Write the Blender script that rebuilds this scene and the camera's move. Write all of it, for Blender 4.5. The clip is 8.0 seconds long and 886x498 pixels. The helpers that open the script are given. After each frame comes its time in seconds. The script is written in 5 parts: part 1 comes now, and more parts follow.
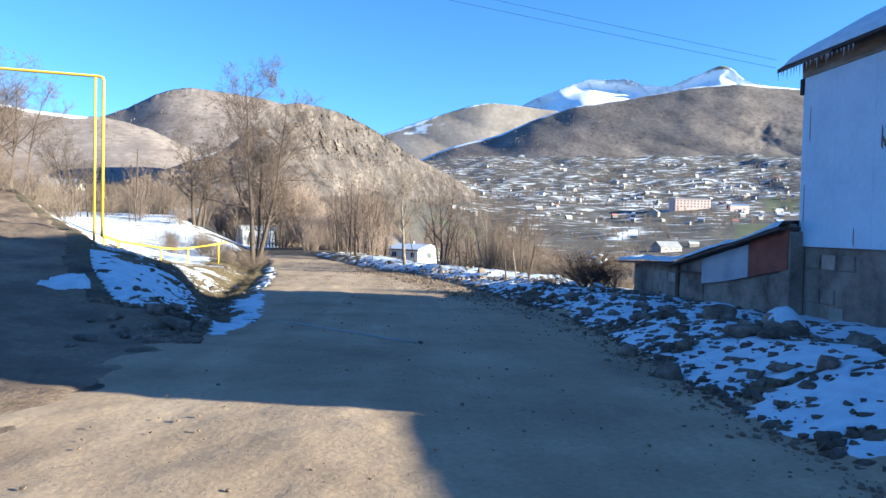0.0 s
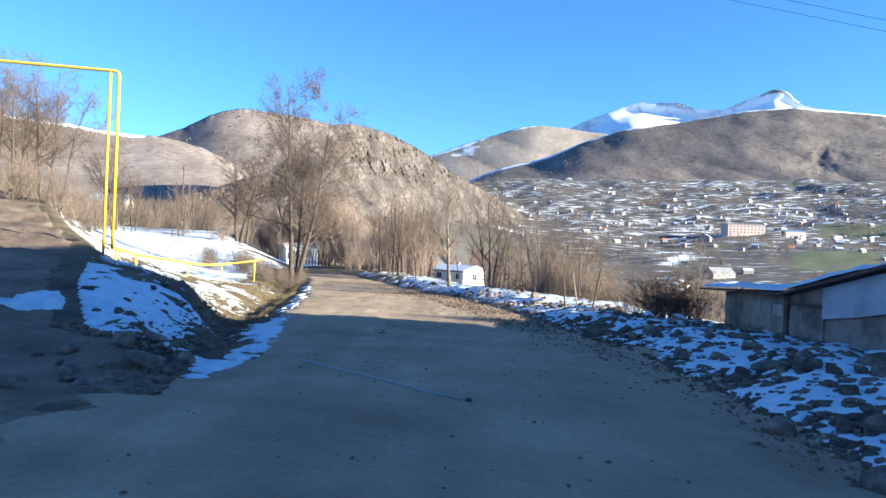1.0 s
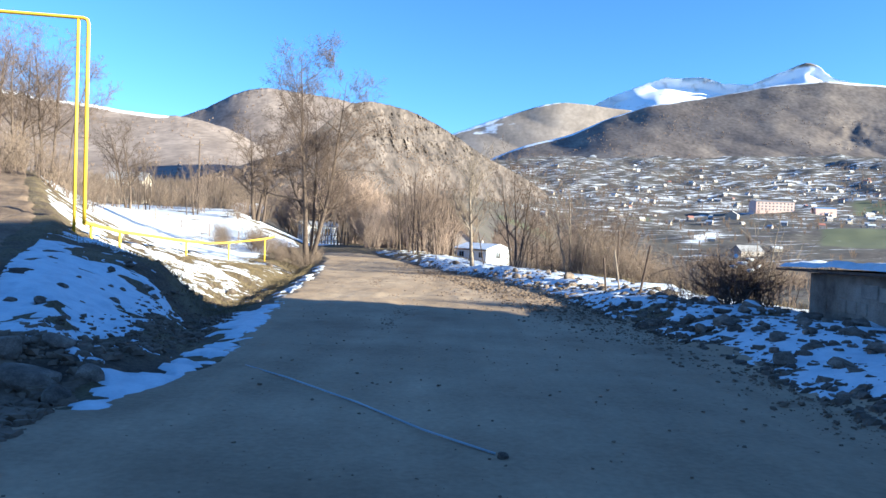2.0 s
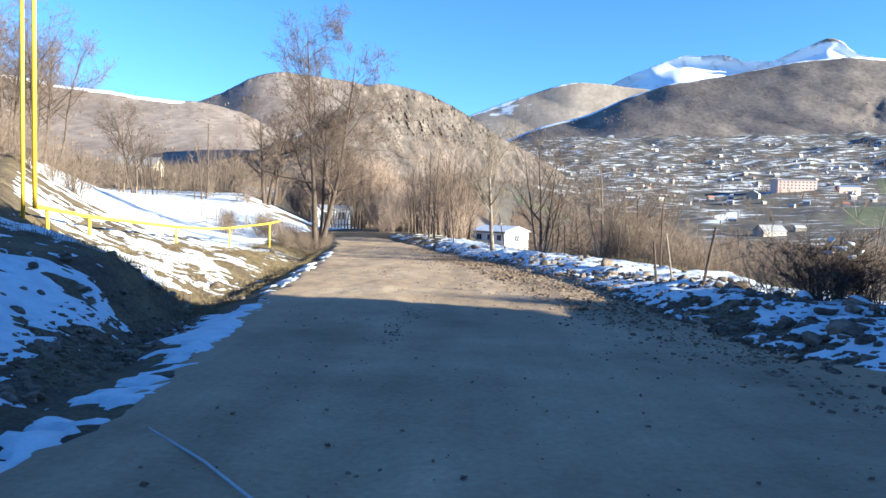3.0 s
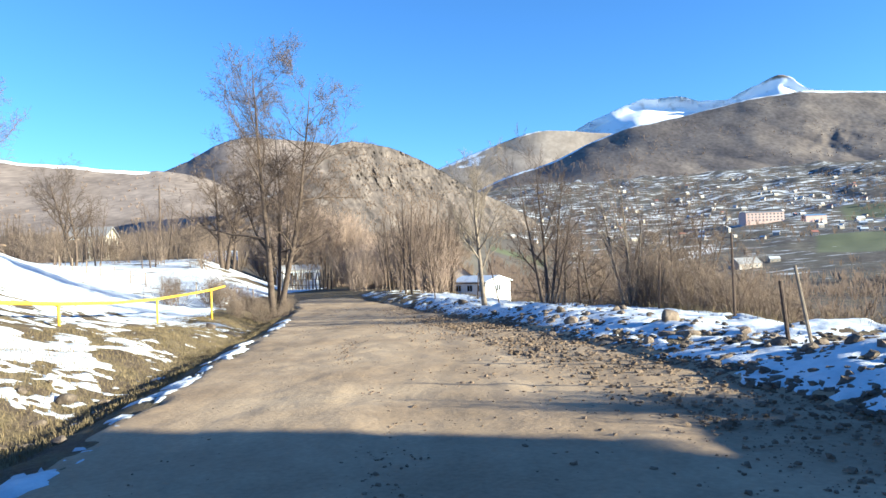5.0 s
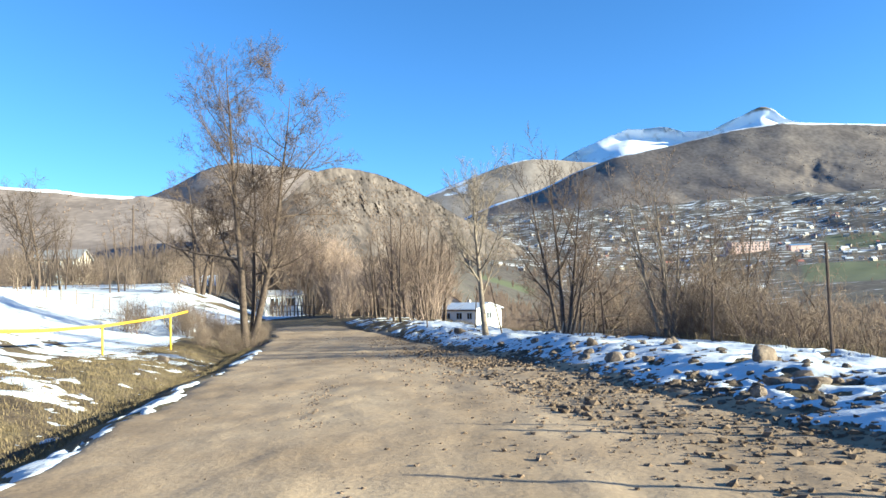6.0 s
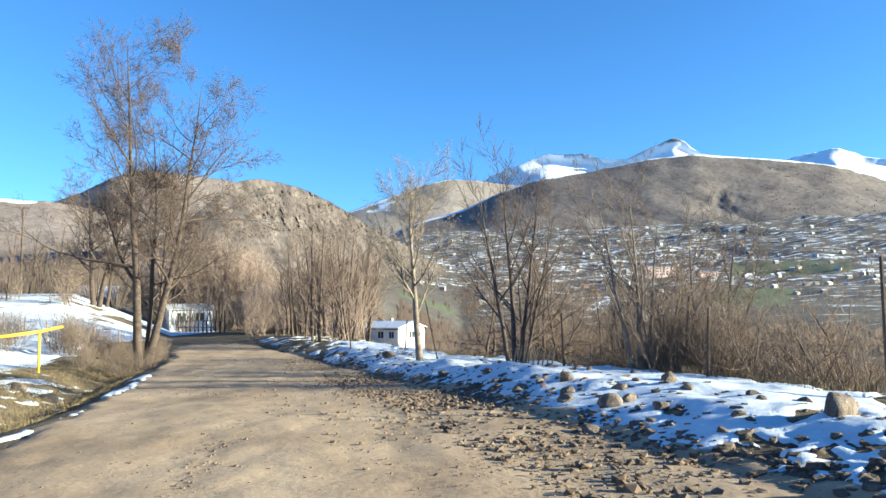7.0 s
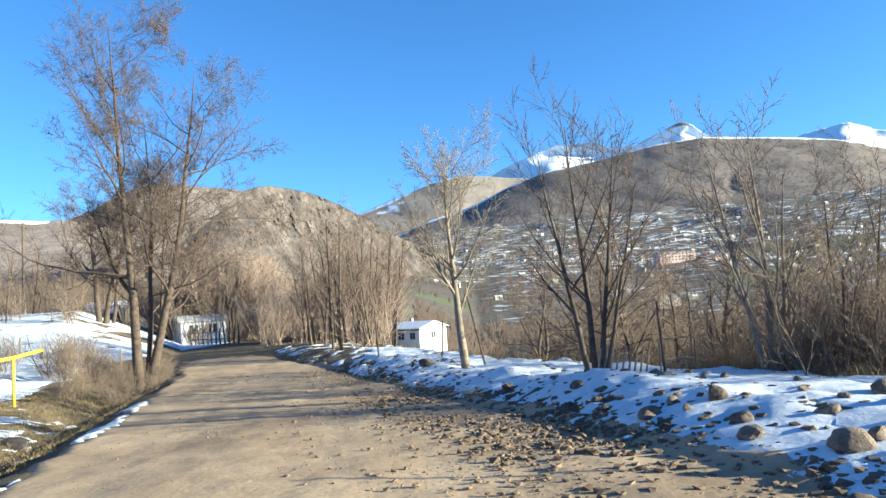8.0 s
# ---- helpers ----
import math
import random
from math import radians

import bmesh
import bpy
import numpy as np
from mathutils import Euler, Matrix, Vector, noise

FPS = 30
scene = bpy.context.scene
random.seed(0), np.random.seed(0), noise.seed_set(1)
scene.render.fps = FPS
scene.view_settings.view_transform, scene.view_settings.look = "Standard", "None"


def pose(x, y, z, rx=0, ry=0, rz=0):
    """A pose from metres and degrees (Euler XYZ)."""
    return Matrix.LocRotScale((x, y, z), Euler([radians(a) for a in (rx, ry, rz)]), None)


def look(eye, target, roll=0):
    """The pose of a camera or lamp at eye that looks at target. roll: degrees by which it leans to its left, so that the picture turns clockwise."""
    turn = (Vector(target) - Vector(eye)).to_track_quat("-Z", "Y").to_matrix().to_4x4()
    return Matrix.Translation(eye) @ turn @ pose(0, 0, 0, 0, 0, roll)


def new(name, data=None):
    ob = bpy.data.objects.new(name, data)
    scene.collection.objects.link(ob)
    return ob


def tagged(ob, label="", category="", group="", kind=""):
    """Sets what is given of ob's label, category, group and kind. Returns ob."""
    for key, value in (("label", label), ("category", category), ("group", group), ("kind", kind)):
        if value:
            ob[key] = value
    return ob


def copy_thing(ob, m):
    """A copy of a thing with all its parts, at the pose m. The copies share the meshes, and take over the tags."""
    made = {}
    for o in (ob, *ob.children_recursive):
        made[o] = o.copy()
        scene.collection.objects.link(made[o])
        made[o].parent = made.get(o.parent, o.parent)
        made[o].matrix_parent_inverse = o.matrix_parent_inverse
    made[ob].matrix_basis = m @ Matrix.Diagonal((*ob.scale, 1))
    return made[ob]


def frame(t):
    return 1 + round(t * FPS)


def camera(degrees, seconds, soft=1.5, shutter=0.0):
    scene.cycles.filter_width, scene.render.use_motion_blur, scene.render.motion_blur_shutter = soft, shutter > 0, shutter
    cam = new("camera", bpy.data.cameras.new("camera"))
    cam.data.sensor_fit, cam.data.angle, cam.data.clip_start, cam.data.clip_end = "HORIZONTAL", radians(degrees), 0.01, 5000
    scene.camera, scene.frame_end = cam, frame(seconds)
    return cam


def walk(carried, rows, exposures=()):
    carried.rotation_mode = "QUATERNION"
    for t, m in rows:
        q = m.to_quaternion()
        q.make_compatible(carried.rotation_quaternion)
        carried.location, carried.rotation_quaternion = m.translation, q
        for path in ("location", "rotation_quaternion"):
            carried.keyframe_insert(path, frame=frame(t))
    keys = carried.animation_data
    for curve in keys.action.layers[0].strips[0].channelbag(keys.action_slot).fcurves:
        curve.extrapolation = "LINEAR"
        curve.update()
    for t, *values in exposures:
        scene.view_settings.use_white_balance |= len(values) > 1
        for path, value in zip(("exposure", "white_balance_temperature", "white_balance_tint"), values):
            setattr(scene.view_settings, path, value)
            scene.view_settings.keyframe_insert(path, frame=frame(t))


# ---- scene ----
cam = camera(63.7, 8.0)
PATH = [
    (0, (0.504, 1.124, 1.104), (0.665, 3.117, 1.047), 1.4),
    (0.5, (0.54, 2.865, 1.071), (0.623, 4.863, 1.082), 2.1),
    (1, (0.612, 4.749, 0.961), (0.644, 6.749, 0.96), 2.4),
    (1.5, (0.677, 6.444, 0.907), (0.667, 8.444, 0.875), 1.7),
    (1.7, (0.734, 7.167, 0.865), (0.716, 9.167, 0.819), 1.9),
    (2.8, (0.606, 11.064, 0.783), (0.543, 13.061, 0.679), 2.0),
    (3, (0.599, 11.823, 0.757), (0.524, 13.819, 0.644), 1.6),
    (3.5, (0.558, 13.688, 0.713), (0.493, 15.686, 0.646), -0.1),
    (4, (0.471, 15.706, 0.618), (0.46, 17.705, 0.557), -1.2),
    (4.5, (0.335, 17.498, 0.572), (0.309, 19.497, 0.533), -2.4),
    (4.7, (0.257, 18.311, 0.564), (0.243, 20.311, 0.594), -2.0),
    (5.8, (-0.32, 23.429, 0.36), (-0.291, 25.428, 0.403), -2.9),
    (6, (-0.325, 24.29, 0.334), (-0.289, 26.287, 0.446), -1.8),
    (6.5, (-0.457, 26.18, 0.316), (-0.376, 28.171, 0.491), 2.6),
    (7, (-0.615, 28.333, 0.325), (-0.358, 30.31, 0.483), -0.6),
    (7.5, (-0.719, 30.836, 0.327), (-0.467, 32.813, 0.497), -3.1),
    (8, (-1.053, 32.964, 0.334), (-0.829, 34.945, 0.487), -3.7),
]
walk(cam, [(t, look(e, g, r)) for t, e, g, r in PATH], exposures=[(0.0, 2.22, 4470, 11.0), (1.5, 2.26, 4540, 11.5), (4.5, 2.2, 4570, 10.0), (6.0, 2.09, 4580, 5.5), (8.0, 2.11, 4580, 5.0)])

# ---- light: low winter sun from the valley side, clear sky ----
SUN_EL = 15.0
world = bpy.data.worlds.new("sky")
scene.world = world
world.use_nodes = True
wn = world.node_tree
sky = wn.nodes.new("ShaderNodeTexSky")
sky.sky_type = "NISHITA"
sky.sun_disc = False
sky.sun_elevation = radians(SUN_EL)
sky.sun_rotation = radians(106.7)
sky.altitude = 1500
sky.air_density = 1.0
sky.dust_density = 0.2
sky.ozone_density = 1.6
# clear mountain air: a little less red in the skylight
clear = wn.nodes.new("ShaderNodeVectorMath")
clear.operation = "MULTIPLY"
clear.inputs[1].default_value = (0.86, 1.0, 1.06)
wn.links.new(sky.outputs[0], clear.inputs[0])
wn.links.new(clear.outputs[0], wn.nodes["Background"].inputs[0])
wn.nodes["Background"].inputs[1].default_value = 0.045
sun_data = bpy.data.lights.new("sun", "SUN")
sun_data.energy = 5.0
sun_data.angle = radians(0.6)
sun_data.color = (1.0, 0.75, 0.38)
sun = new("sun", sun_data)
sun.matrix_world = look((math.cos(radians(SUN_EL)) * 50, -14.5, math.sin(radians(SUN_EL)) * 50), (0, 0, 0))


# ---- materials ----
def mat(name, stops, scale=1.0, detail=6.0, rough=0.9, bump=0.0, bump_scale=8.0, metal=0.0, fine=0.0, fine_scale=40.0, stretch=(1, 1, 1), rand=0.0, coord="Object", dist=0.1, streak=0.0):
    """A procedural surface: a colour ramp over noise, a second finer noise, a bump."""
    m = bpy.data.materials.new(name)
    m.use_nodes = True
    nt = m.node_tree
    b = nt.nodes["Principled BSDF"]
    b.inputs["Roughness"].default_value = rough
    b.inputs["Metallic"].default_value = metal
    b.inputs["Specular IOR Level"].default_value = 0.25
    tc = nt.nodes.new("ShaderNodeTexCoord")
    mp = nt.nodes.new("ShaderNodeMapping")
    mp.inputs["Scale"].default_value = stretch
    nt.links.new(tc.outputs[coord], mp.inputs[0])
    n1 = nt.nodes.new("ShaderNodeTexNoise")
    n1.inputs["Scale"].default_value = scale
    n1.inputs["Detail"].default_value = detail
    n1.inputs["Roughness"].default_value = 0.62
    nt.links.new(mp.outputs[0], n1.inputs["Vector"])
    ramp = nt.nodes.new("ShaderNodeValToRGB")
    while len(ramp.color_ramp.elements) < len(stops):
        ramp.color_ramp.elements.new(0.5)
    for e, (p, c) in zip(ramp.color_ramp.elements, stops):
        e.position, e.color = p, (*c, 1)
    nt.links.new(n1.outputs[0], ramp.inputs[0])
    out = ramp.outputs[0]
    if fine:
        n2 = nt.nodes.new("ShaderNodeTexNoise")
        n2.inputs["Scale"].default_value = fine_scale
        n2.inputs["Detail"].default_value = 4
        nt.links.new(mp.outputs[0], n2.inputs["Vector"])
        rm = nt.nodes.new("ShaderNodeMapRange")
        rm.inputs["From Min"].default_value, rm.inputs["From Max"].default_value = 0.25, 0.75
        rm.inputs["To Min"].default_value, rm.inputs["To Max"].default_value = 1 - fine, 1 + fine
        nt.links.new(n2.outputs[0], rm.inputs[0])
        mx = nt.nodes.new("ShaderNodeVectorMath")
        mx.operation = "SCALE"
        nt.links.new(out, mx.inputs[0])
        nt.links.new(rm.outputs[0], mx.inputs["Scale"])
        out = mx.outputs[0]
    if streak:
        m2 = nt.nodes.new("ShaderNodeMapping")
        m2.inputs["Scale"].default_value = (1.5, 0.07, 1)
        m2.inputs["Rotation"].default_value = (0, 0, radians(-4))
        nt.links.new(tc.outputs[coord], m2.inputs[0])
        n4 = nt.nodes.new("ShaderNodeTexNoise")
        n4.inputs["Scale"].default_value = 1.0
        n4.inputs["Detail"].default_value = 5
        nt.links.new(m2.outputs[0], n4.inputs["Vector"])
        r4 = nt.nodes.new("ShaderNodeMapRange")
        r4.inputs["From Min"].default_value, r4.inputs["From Max"].default_value = 0.3, 0.7
        r4.inputs["To Min"].default_value, r4.inputs["To Max"].default_value = 1 - streak, 1 + streak
        nt.links.new(n4.outputs[0], r4.inputs[0])
        x4 = nt.nodes.new("ShaderNodeVectorMath")
        x4.operation = "SCALE"
        nt.links.new(out, x4.inputs[0])
        nt.links.new(r4.outputs[0], x4.inputs["Scale"])
        out = x4.outputs[0]
    if rand:
        oi = nt.nodes.new("ShaderNodeObjectInfo")
        hs = nt.nodes.new("ShaderNodeHueSaturation")
        rm = nt.nodes.new("ShaderNodeMapRange")
        rm.inputs["To Min"].default_value, rm.inputs["To Max"].default_value = 1 - rand, 1 + rand
        nt.links.new(oi.outputs["Random"], rm.inputs[0])
        nt.links.new(rm.outputs[0], hs.inputs["Value"])
        nt.links.new(out, hs.inputs["Color"])
        out = hs.outputs[0]
    nt.links.new(out, b.inputs["Base Color"])
    if bump:
        n3 = nt.nodes.new("ShaderNodeTexNoise")
        n3.inputs["Scale"].default_value = bump_scale
        n3.inputs["Detail"].default_value = 8
        n3.inputs["Roughness"].default_value = 0.65
        nt.links.new(mp.outputs[0], n3.inputs["Vector"])
        bp = nt.nodes.new("ShaderNodeBump")
        bp.inputs["Strength"].default_value = bump
        bp.inputs["Distance"].default_value = dist
        nt.links.new(n3.outputs[0], bp.inputs["Height"])
        nt.links.new(bp.outputs[0], b.inputs["Normal"])
    return m


def snowy(m, cover, scale, soft=0.04, stretch=(1, 1, 1), seed=0.0, attr="", green=""):
    """Lays patches of snow over a surface: a noise threshold, moved by a mesh attribute where one is named."""
    nt = m.node_tree
    b = nt.nodes["Principled BSDF"]
    base = b.inputs["Base Color"].links[0].from_socket
    tc = nt.nodes.new("ShaderNodeTexCoord")
    mp = nt.nodes.new("ShaderNodeMapping")
    mp.inputs["Scale"].default_value = stretch
    mp.inputs["Location"].default_value = (seed, seed * 1.7, 0)
    nt.links.new(tc.outputs["Object"], mp.inputs[0])
    n = nt.nodes.new("ShaderNodeTexNoise")
    n.inputs["Scale"].default_value = scale
    n.inputs["Detail"].default_value = 9
    n.inputs["Roughness"].default_value = 0.6
    nt.links.new(mp.outputs[0], n.inputs["Vector"])
    val = n.outputs[0]
    if attr:
        at = nt.nodes.new("ShaderNodeAttribute")
        at.attribute_name = attr
        ad = nt.nodes.new("ShaderNodeMath")
        nt.links.new(val, ad.inputs[0])
        nt.links.new(at.outputs["Fac"], ad.inputs[1])
        val = ad.outputs[0]
    r = nt.nodes.new("ShaderNodeMapRange")
    r.inputs["From Min"].default_value = 1 - cover - soft
    r.inputs["From Max"].default_value = 1 - cover + soft
    nt.links.new(val, r.inputs[0])
    mx = nt.nodes.new("ShaderNodeMix")
    mx.data_type = "RGBA"
    mx.inputs["B"].default_value = (0.82, 0.85, 0.9, 1)
    for s in mx.inputs:
        if s.name == "B" and s.type == "RGBA":
            s.default_value = (0.82, 0.85, 0.9, 1)
    col = [s for s in mx.inputs if s.type == "RGBA"]
    nt.links.new(r.outputs[0], mx.inputs[0])
    if green:
        at = nt.nodes.new("ShaderNodeAttribute")
        at.attribute_name = green
        sown = nt.nodes.new("ShaderNodeMix")
        sown.data_type = "RGBA"
        ends = [s for s in sown.inputs if s.type == "RGBA"]
        ends[1].default_value = (0.1, 0.118, 0.058, 1)
        nt.links.new(at.outputs["Fac"], sown.inputs[0])
        nt.links.new(base, ends[0])
        base = [s for s in sown.outputs if s.type == "RGBA"][0]
    nt.links.new(base, col[0])
    res = [s for s in mx.outputs if s.type == "RGBA"][0]
    nt.links.new(res, b.inputs["Base Color"])
    return m


M_ROAD = mat("packed_dirt", [(0.3, (0.232, 0.168, 0.104)), (0.5, (0.325, 0.241, 0.152)), (0.7, (0.4, 0.304, 0.195))], 0.45, 7, 0.95, 0.4, 7, fine=0.14, fine_scale=16, dist=0.04, streak=0.12)
M_SIDE = mat("side_road_dirt", [(0.3, (0.105, 0.074, 0.05)), (0.5, (0.185, 0.134, 0.088)), (0.7, (0.28, 0.206, 0.134))], 0.6, 10, 0.95, 0.9, 4, fine=0.2, fine_scale=12, dist=0.08)
M_GROUND = mat("dry_grass_soil", [(0.3, (0.048, 0.036, 0.027)), (0.45, (0.108, 0.082, 0.054)), (0.56, (0.134, 0.106, 0.057)), (0.75, (0.205, 0.16, 0.102))], 0.8, 10, 0.95, 1.0, 9, fine=0.4, fine_scale=18, dist=0.08)
M_SNOW = mat("old_snow", [(0.3, (0.5, 0.535, 0.59)), (0.6, (0.64, 0.67, 0.715))], 3, 6, 0.75, 0.5, 6, fine=0.05, fine_scale=30, dist=0.05)
M_ROCK = mat("field_stone", [(0.3, (0.075, 0.058, 0.045)), (0.5, (0.155, 0.122, 0.094)), (0.72, (0.27, 0.22, 0.17))], 2.2, 8, 0.9, 0.8, 9, fine=0.3, fine_scale=25, rand=0.35, dist=0.05)
M_BARK = mat("grey_brown_bark", [(0.3, (0.05, 0.037, 0.029)), (0.7, (0.14, 0.108, 0.085))], 6, 6, 0.95, 0.5, 20, rand=0.15, dist=0.02)
M_PALE = mat("pale_bark", [(0.3, (0.14, 0.115, 0.09)), (0.7, (0.28, 0.235, 0.185))], 5, 6, 0.95, 0.4, 20, rand=0.15, dist=0.02)
M_TWIG = mat("brown_twigs", [(0.3, (0.105, 0.08, 0.065)), (0.7, (0.225, 0.172, 0.137))], 3, 3, 0.95, rand=0.2)
M_DUSK = mat("dark_twigs", [(0.3, (0.062, 0.046, 0.037)), (0.7, (0.14, 0.106, 0.085))], 3, 3, 0.95, rand=0.15)
M_BRUSH = mat("dry_brush_twigs", [(0.3, (0.135, 0.105, 0.08)), (0.7, (0.28, 0.218, 0.165))], 3, 3, 0.95, rand=0.2)
M_RED = mat("reddish_willow_twigs", [(0.3, (0.22, 0.168, 0.133)), (0.7, (0.37, 0.285, 0.225))], 2, 3, 0.95, rand=0.15)
M_STRAW = mat("straw_grass", [(0.3, (0.1, 0.08, 0.04)), (0.7, (0.215, 0.168, 0.095))], 2, 3, 0.95, rand=0.2)
M_CLOD = mat("dry_clods", [(0.3, (0.09, 0.066, 0.046)), (0.7, (0.22, 0.162, 0.112))], 1.5, 5, 0.95, rand=0.2)
M_RUBBLE = mat("brown_rubble", [(0.3, (0.075, 0.054, 0.037)), (0.7, (0.2, 0.15, 0.105))], 2.5, 5, 0.95, rand=0.2)
M_YELLOW = mat("yellow_gas_pipe_paint", [(0.3, (0.72, 0.46, 0.01)), (0.7, (0.82, 0.56, 0.03))], 2, 4, 0.5, 0.1, 30, fine=0.08)
# white paint with the blue of skylit shade mixed into its colour
M_WHITE = mat("shade_blue_white_sheet", [(0.3, (0.48, 0.57, 0.68)), (0.6, (0.58, 0.67, 0.78))], 0.9, 8, 0.7, 0.1, 5, fine=0.05, fine_scale=10)
M_LIME = mat("whitewash", [(0.3, (0.7, 0.69, 0.66)), (0.6, (0.82, 0.81, 0.78))], 0.9, 8, 0.8, fine=0.06)
M_STUCCO = mat("dirty_stucco", [(0.32, (0.09, 0.07, 0.055)), (0.5, (0.22, 0.18, 0.14)), (0.7, (0.33, 0.285, 0.23))], 1.3, 10, 0.95, 0.6, 8, fine=0.2, dist=0.05)
M_WOOD = mat("weathered_boards", [(0.3, (0.16, 0.12, 0.085)), (0.7, (0.34, 0.28, 0.21))], 2, 8, 0.9, 0.4, 10, stretch=(1, 1, 6), fine=0.2, rand=0.2)
M_RUST = mat("rusty_sheet", [(0.3, (0.13, 0.045, 0.03)), (0.6, (0.24, 0.085, 0.055)), (0.8, (0.3, 0.14, 0.09))], 1.5, 8, 0.75, 0.2, 8, fine=0.2)
M_GREYSHEET = mat("grey_sheet", [(0.3, (0.25, 0.27, 0.3)), (0.7, (0.42, 0.44, 0.47))], 1.2, 7, 0.6, 0.15, 6, fine=0.1)
M_DARK = mat("dark_gap", [(0.3, (0.02, 0.018, 0.016)), (0.7, (0.05, 0.045, 0.04))], 3, 3, 0.8)
M_IRON = mat("rusty_iron", [(0.3, (0.05, 0.035, 0.028)), (0.7, (0.12, 0.085, 0.065))], 6, 5, 0.8, 0.3, 20)
M_ICE = mat("icicle_ice", [(0.3, (0.55, 0.6, 0.66)), (0.7, (0.7, 0.74, 0.78))], 4, 3, 0.25)
DEEP = (1, 0.25, 1)
# the valley's blue haze is put into the soil colours, cooler and greyer
M_VALLEY = snowy(mat("hazy_valley_fields", [(0.3, (0.05, 0.043, 0.037)), (0.45, (0.086, 0.075, 0.068)), (0.56, (0.084, 0.078, 0.064)), (0.64, (0.105, 0.091, 0.081)), (0.75, (0.14, 0.121, 0.102))], 0.02, 10, 0.95, fine=0.4, fine_scale=0.2), 0.325, 0.075, 0.07, (0.4, 1.0, 1), 3.0, "snow", "green")
M_HILL = snowy(mat("dry_grass_hill", [(0.3, (0.122, 0.1, 0.089)), (0.5, (0.196, 0.162, 0.142)), (0.7, (0.255, 0.214, 0.188))], 0.02, 11, 0.95, fine=0.3, fine_scale=0.15, stretch=DEEP), 0.2, 0.012, 0.03, DEEP, 9.0, "snow")
M_CLIFF = snowy(mat("rocky_hill", [(0.34, (0.036, 0.031, 0.03)), (0.47, (0.074, 0.063, 0.059)), (0.57, (0.104, 0.088, 0.08)), (0.7, (0.18, 0.154, 0.138))], 0.06, 12, 0.95, fine=0.45, fine_scale=0.3, stretch=(1, 0.4, 0.6)), 0.2, 0.02, 0.03, DEEP, 4.0, "snow")
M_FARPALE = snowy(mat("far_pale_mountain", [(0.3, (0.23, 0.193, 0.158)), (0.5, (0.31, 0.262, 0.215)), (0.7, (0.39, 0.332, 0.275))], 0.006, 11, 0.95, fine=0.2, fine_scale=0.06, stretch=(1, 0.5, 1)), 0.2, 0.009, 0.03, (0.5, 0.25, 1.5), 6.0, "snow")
# brown slopes lightened and greyed in colour to carry the distance haze
M_PEAK = snowy(mat("hazy_brown_mountain", [(0.3, (0.1, 0.084, 0.078)), (0.46, (0.152, 0.128, 0.114)), (0.54, (0.178, 0.15, 0.13)), (0.7, (0.235, 0.198, 0.165))], 0.012, 14, 0.95, fine=0.35, fine_scale=0.1, stretch=(1, 0.35, 1)), 0.2, 0.012, 0.05, DEEP, 5.0, "snow")
M_SNOWPEAK = snowy(mat("snow_mountain_rock", [(0.3, (0.16, 0.13, 0.1)), (0.7, (0.3, 0.24, 0.18))], 0.006, 10, 0.95, fine=0.25, fine_scale=0.05), 0.2, 0.014, 0.14, (1, 0.6, 1), 5.0, "snow")


# ---- mesh helpers ----
def lattice(i, j, seed):
    h = (i.astype(np.int64) * 374761393 + j.astype(np.int64) * 668265263 + seed * 1442695041) & 0xFFFFFFFF
    h = ((h ^ (h >> 13)) * 1274126177) & 0xFFFFFFFF
    return ((h ^ (h >> 16)) & 0xFFFF) / 65535.0


def vnoise(x, y, seed=0):
    i, j = np.floor(x), np.floor(y)
    u, v = x - i, y - j
    u, v = u * u * (3 - 2 * u), v * v * (3 - 2 * v)
    a = lattice(i, j, seed) * (1 - u) + lattice(i + 1, j, seed) * u
    b = lattice(i, j + 1, seed) * (1 - u) + lattice(i + 1, j + 1, seed) * u
    return a * (1 - v) + b * v


def fbm(x, y, seed=0, octaves=4):
    """Layered noise round 0, about -0.5 to 0.5."""
    t, amp, total = 0, 1.0, 0.0
    for k in range(octaves):
        t = t + amp * (vnoise(x * 2**k + 17.3 * k, y * 2**k - 9.1 * k, seed + k) - 0.5)
        total += amp
        amp *= 0.55
    return t / total * 1.6


def sheet(name, X, Y, Z, material, parent=None, smooth=True, attrs=None):
    """A grid mesh from three arrays of one shape."""
    n, m = X.shape
    co = np.stack([X, Y, Z], -1).reshape(-1, 3)
    idx = np.arange(n * m).reshape(n, m)
    faces = np.stack([idx[:-1, :-1], idx[1:, :-1], idx[1:, 1:], idx[:-1, 1:]], -1).reshape(-1, 4)
    me = bpy.data.meshes.new(name)
    me.vertices.add(len(co))
    me.vertices.foreach_set("co", co.ravel())
    me.loops.add(faces.size)
    me.loops.foreach_set("vertex_index", faces.ravel())
    me.polygons.add(len(faces))
    me.polygons.foreach_set("loop_start", np.arange(0, faces.size, 4))
    me.polygons.foreach_set("loop_total", np.full(len(faces), 4))
    me.update(calc_edges=True)
    if smooth:
        me.polygons.foreach_set("use_smooth", np.ones(len(faces), bool))
    for key, value in (attrs or {}).items():
        me.attributes.new(key, "FLOAT", "POINT").data.foreach_set("value", np.asarray(value, float).ravel())
    me.materials.append(material)
    ob = new(name, me)
    ob.parent = parent
    return ob


def raw(name, verts, faces, material, parent=None, smooth=False):
    me = bpy.data.meshes.new(name)
    me.from_pydata(verts, [], faces)
    if smooth:
        me.polygons.foreach_set("use_smooth", np.ones(len(me.polygons), bool))
    me.materials.append(material)
    ob = new(name, me)
    ob.parent = parent
    return ob


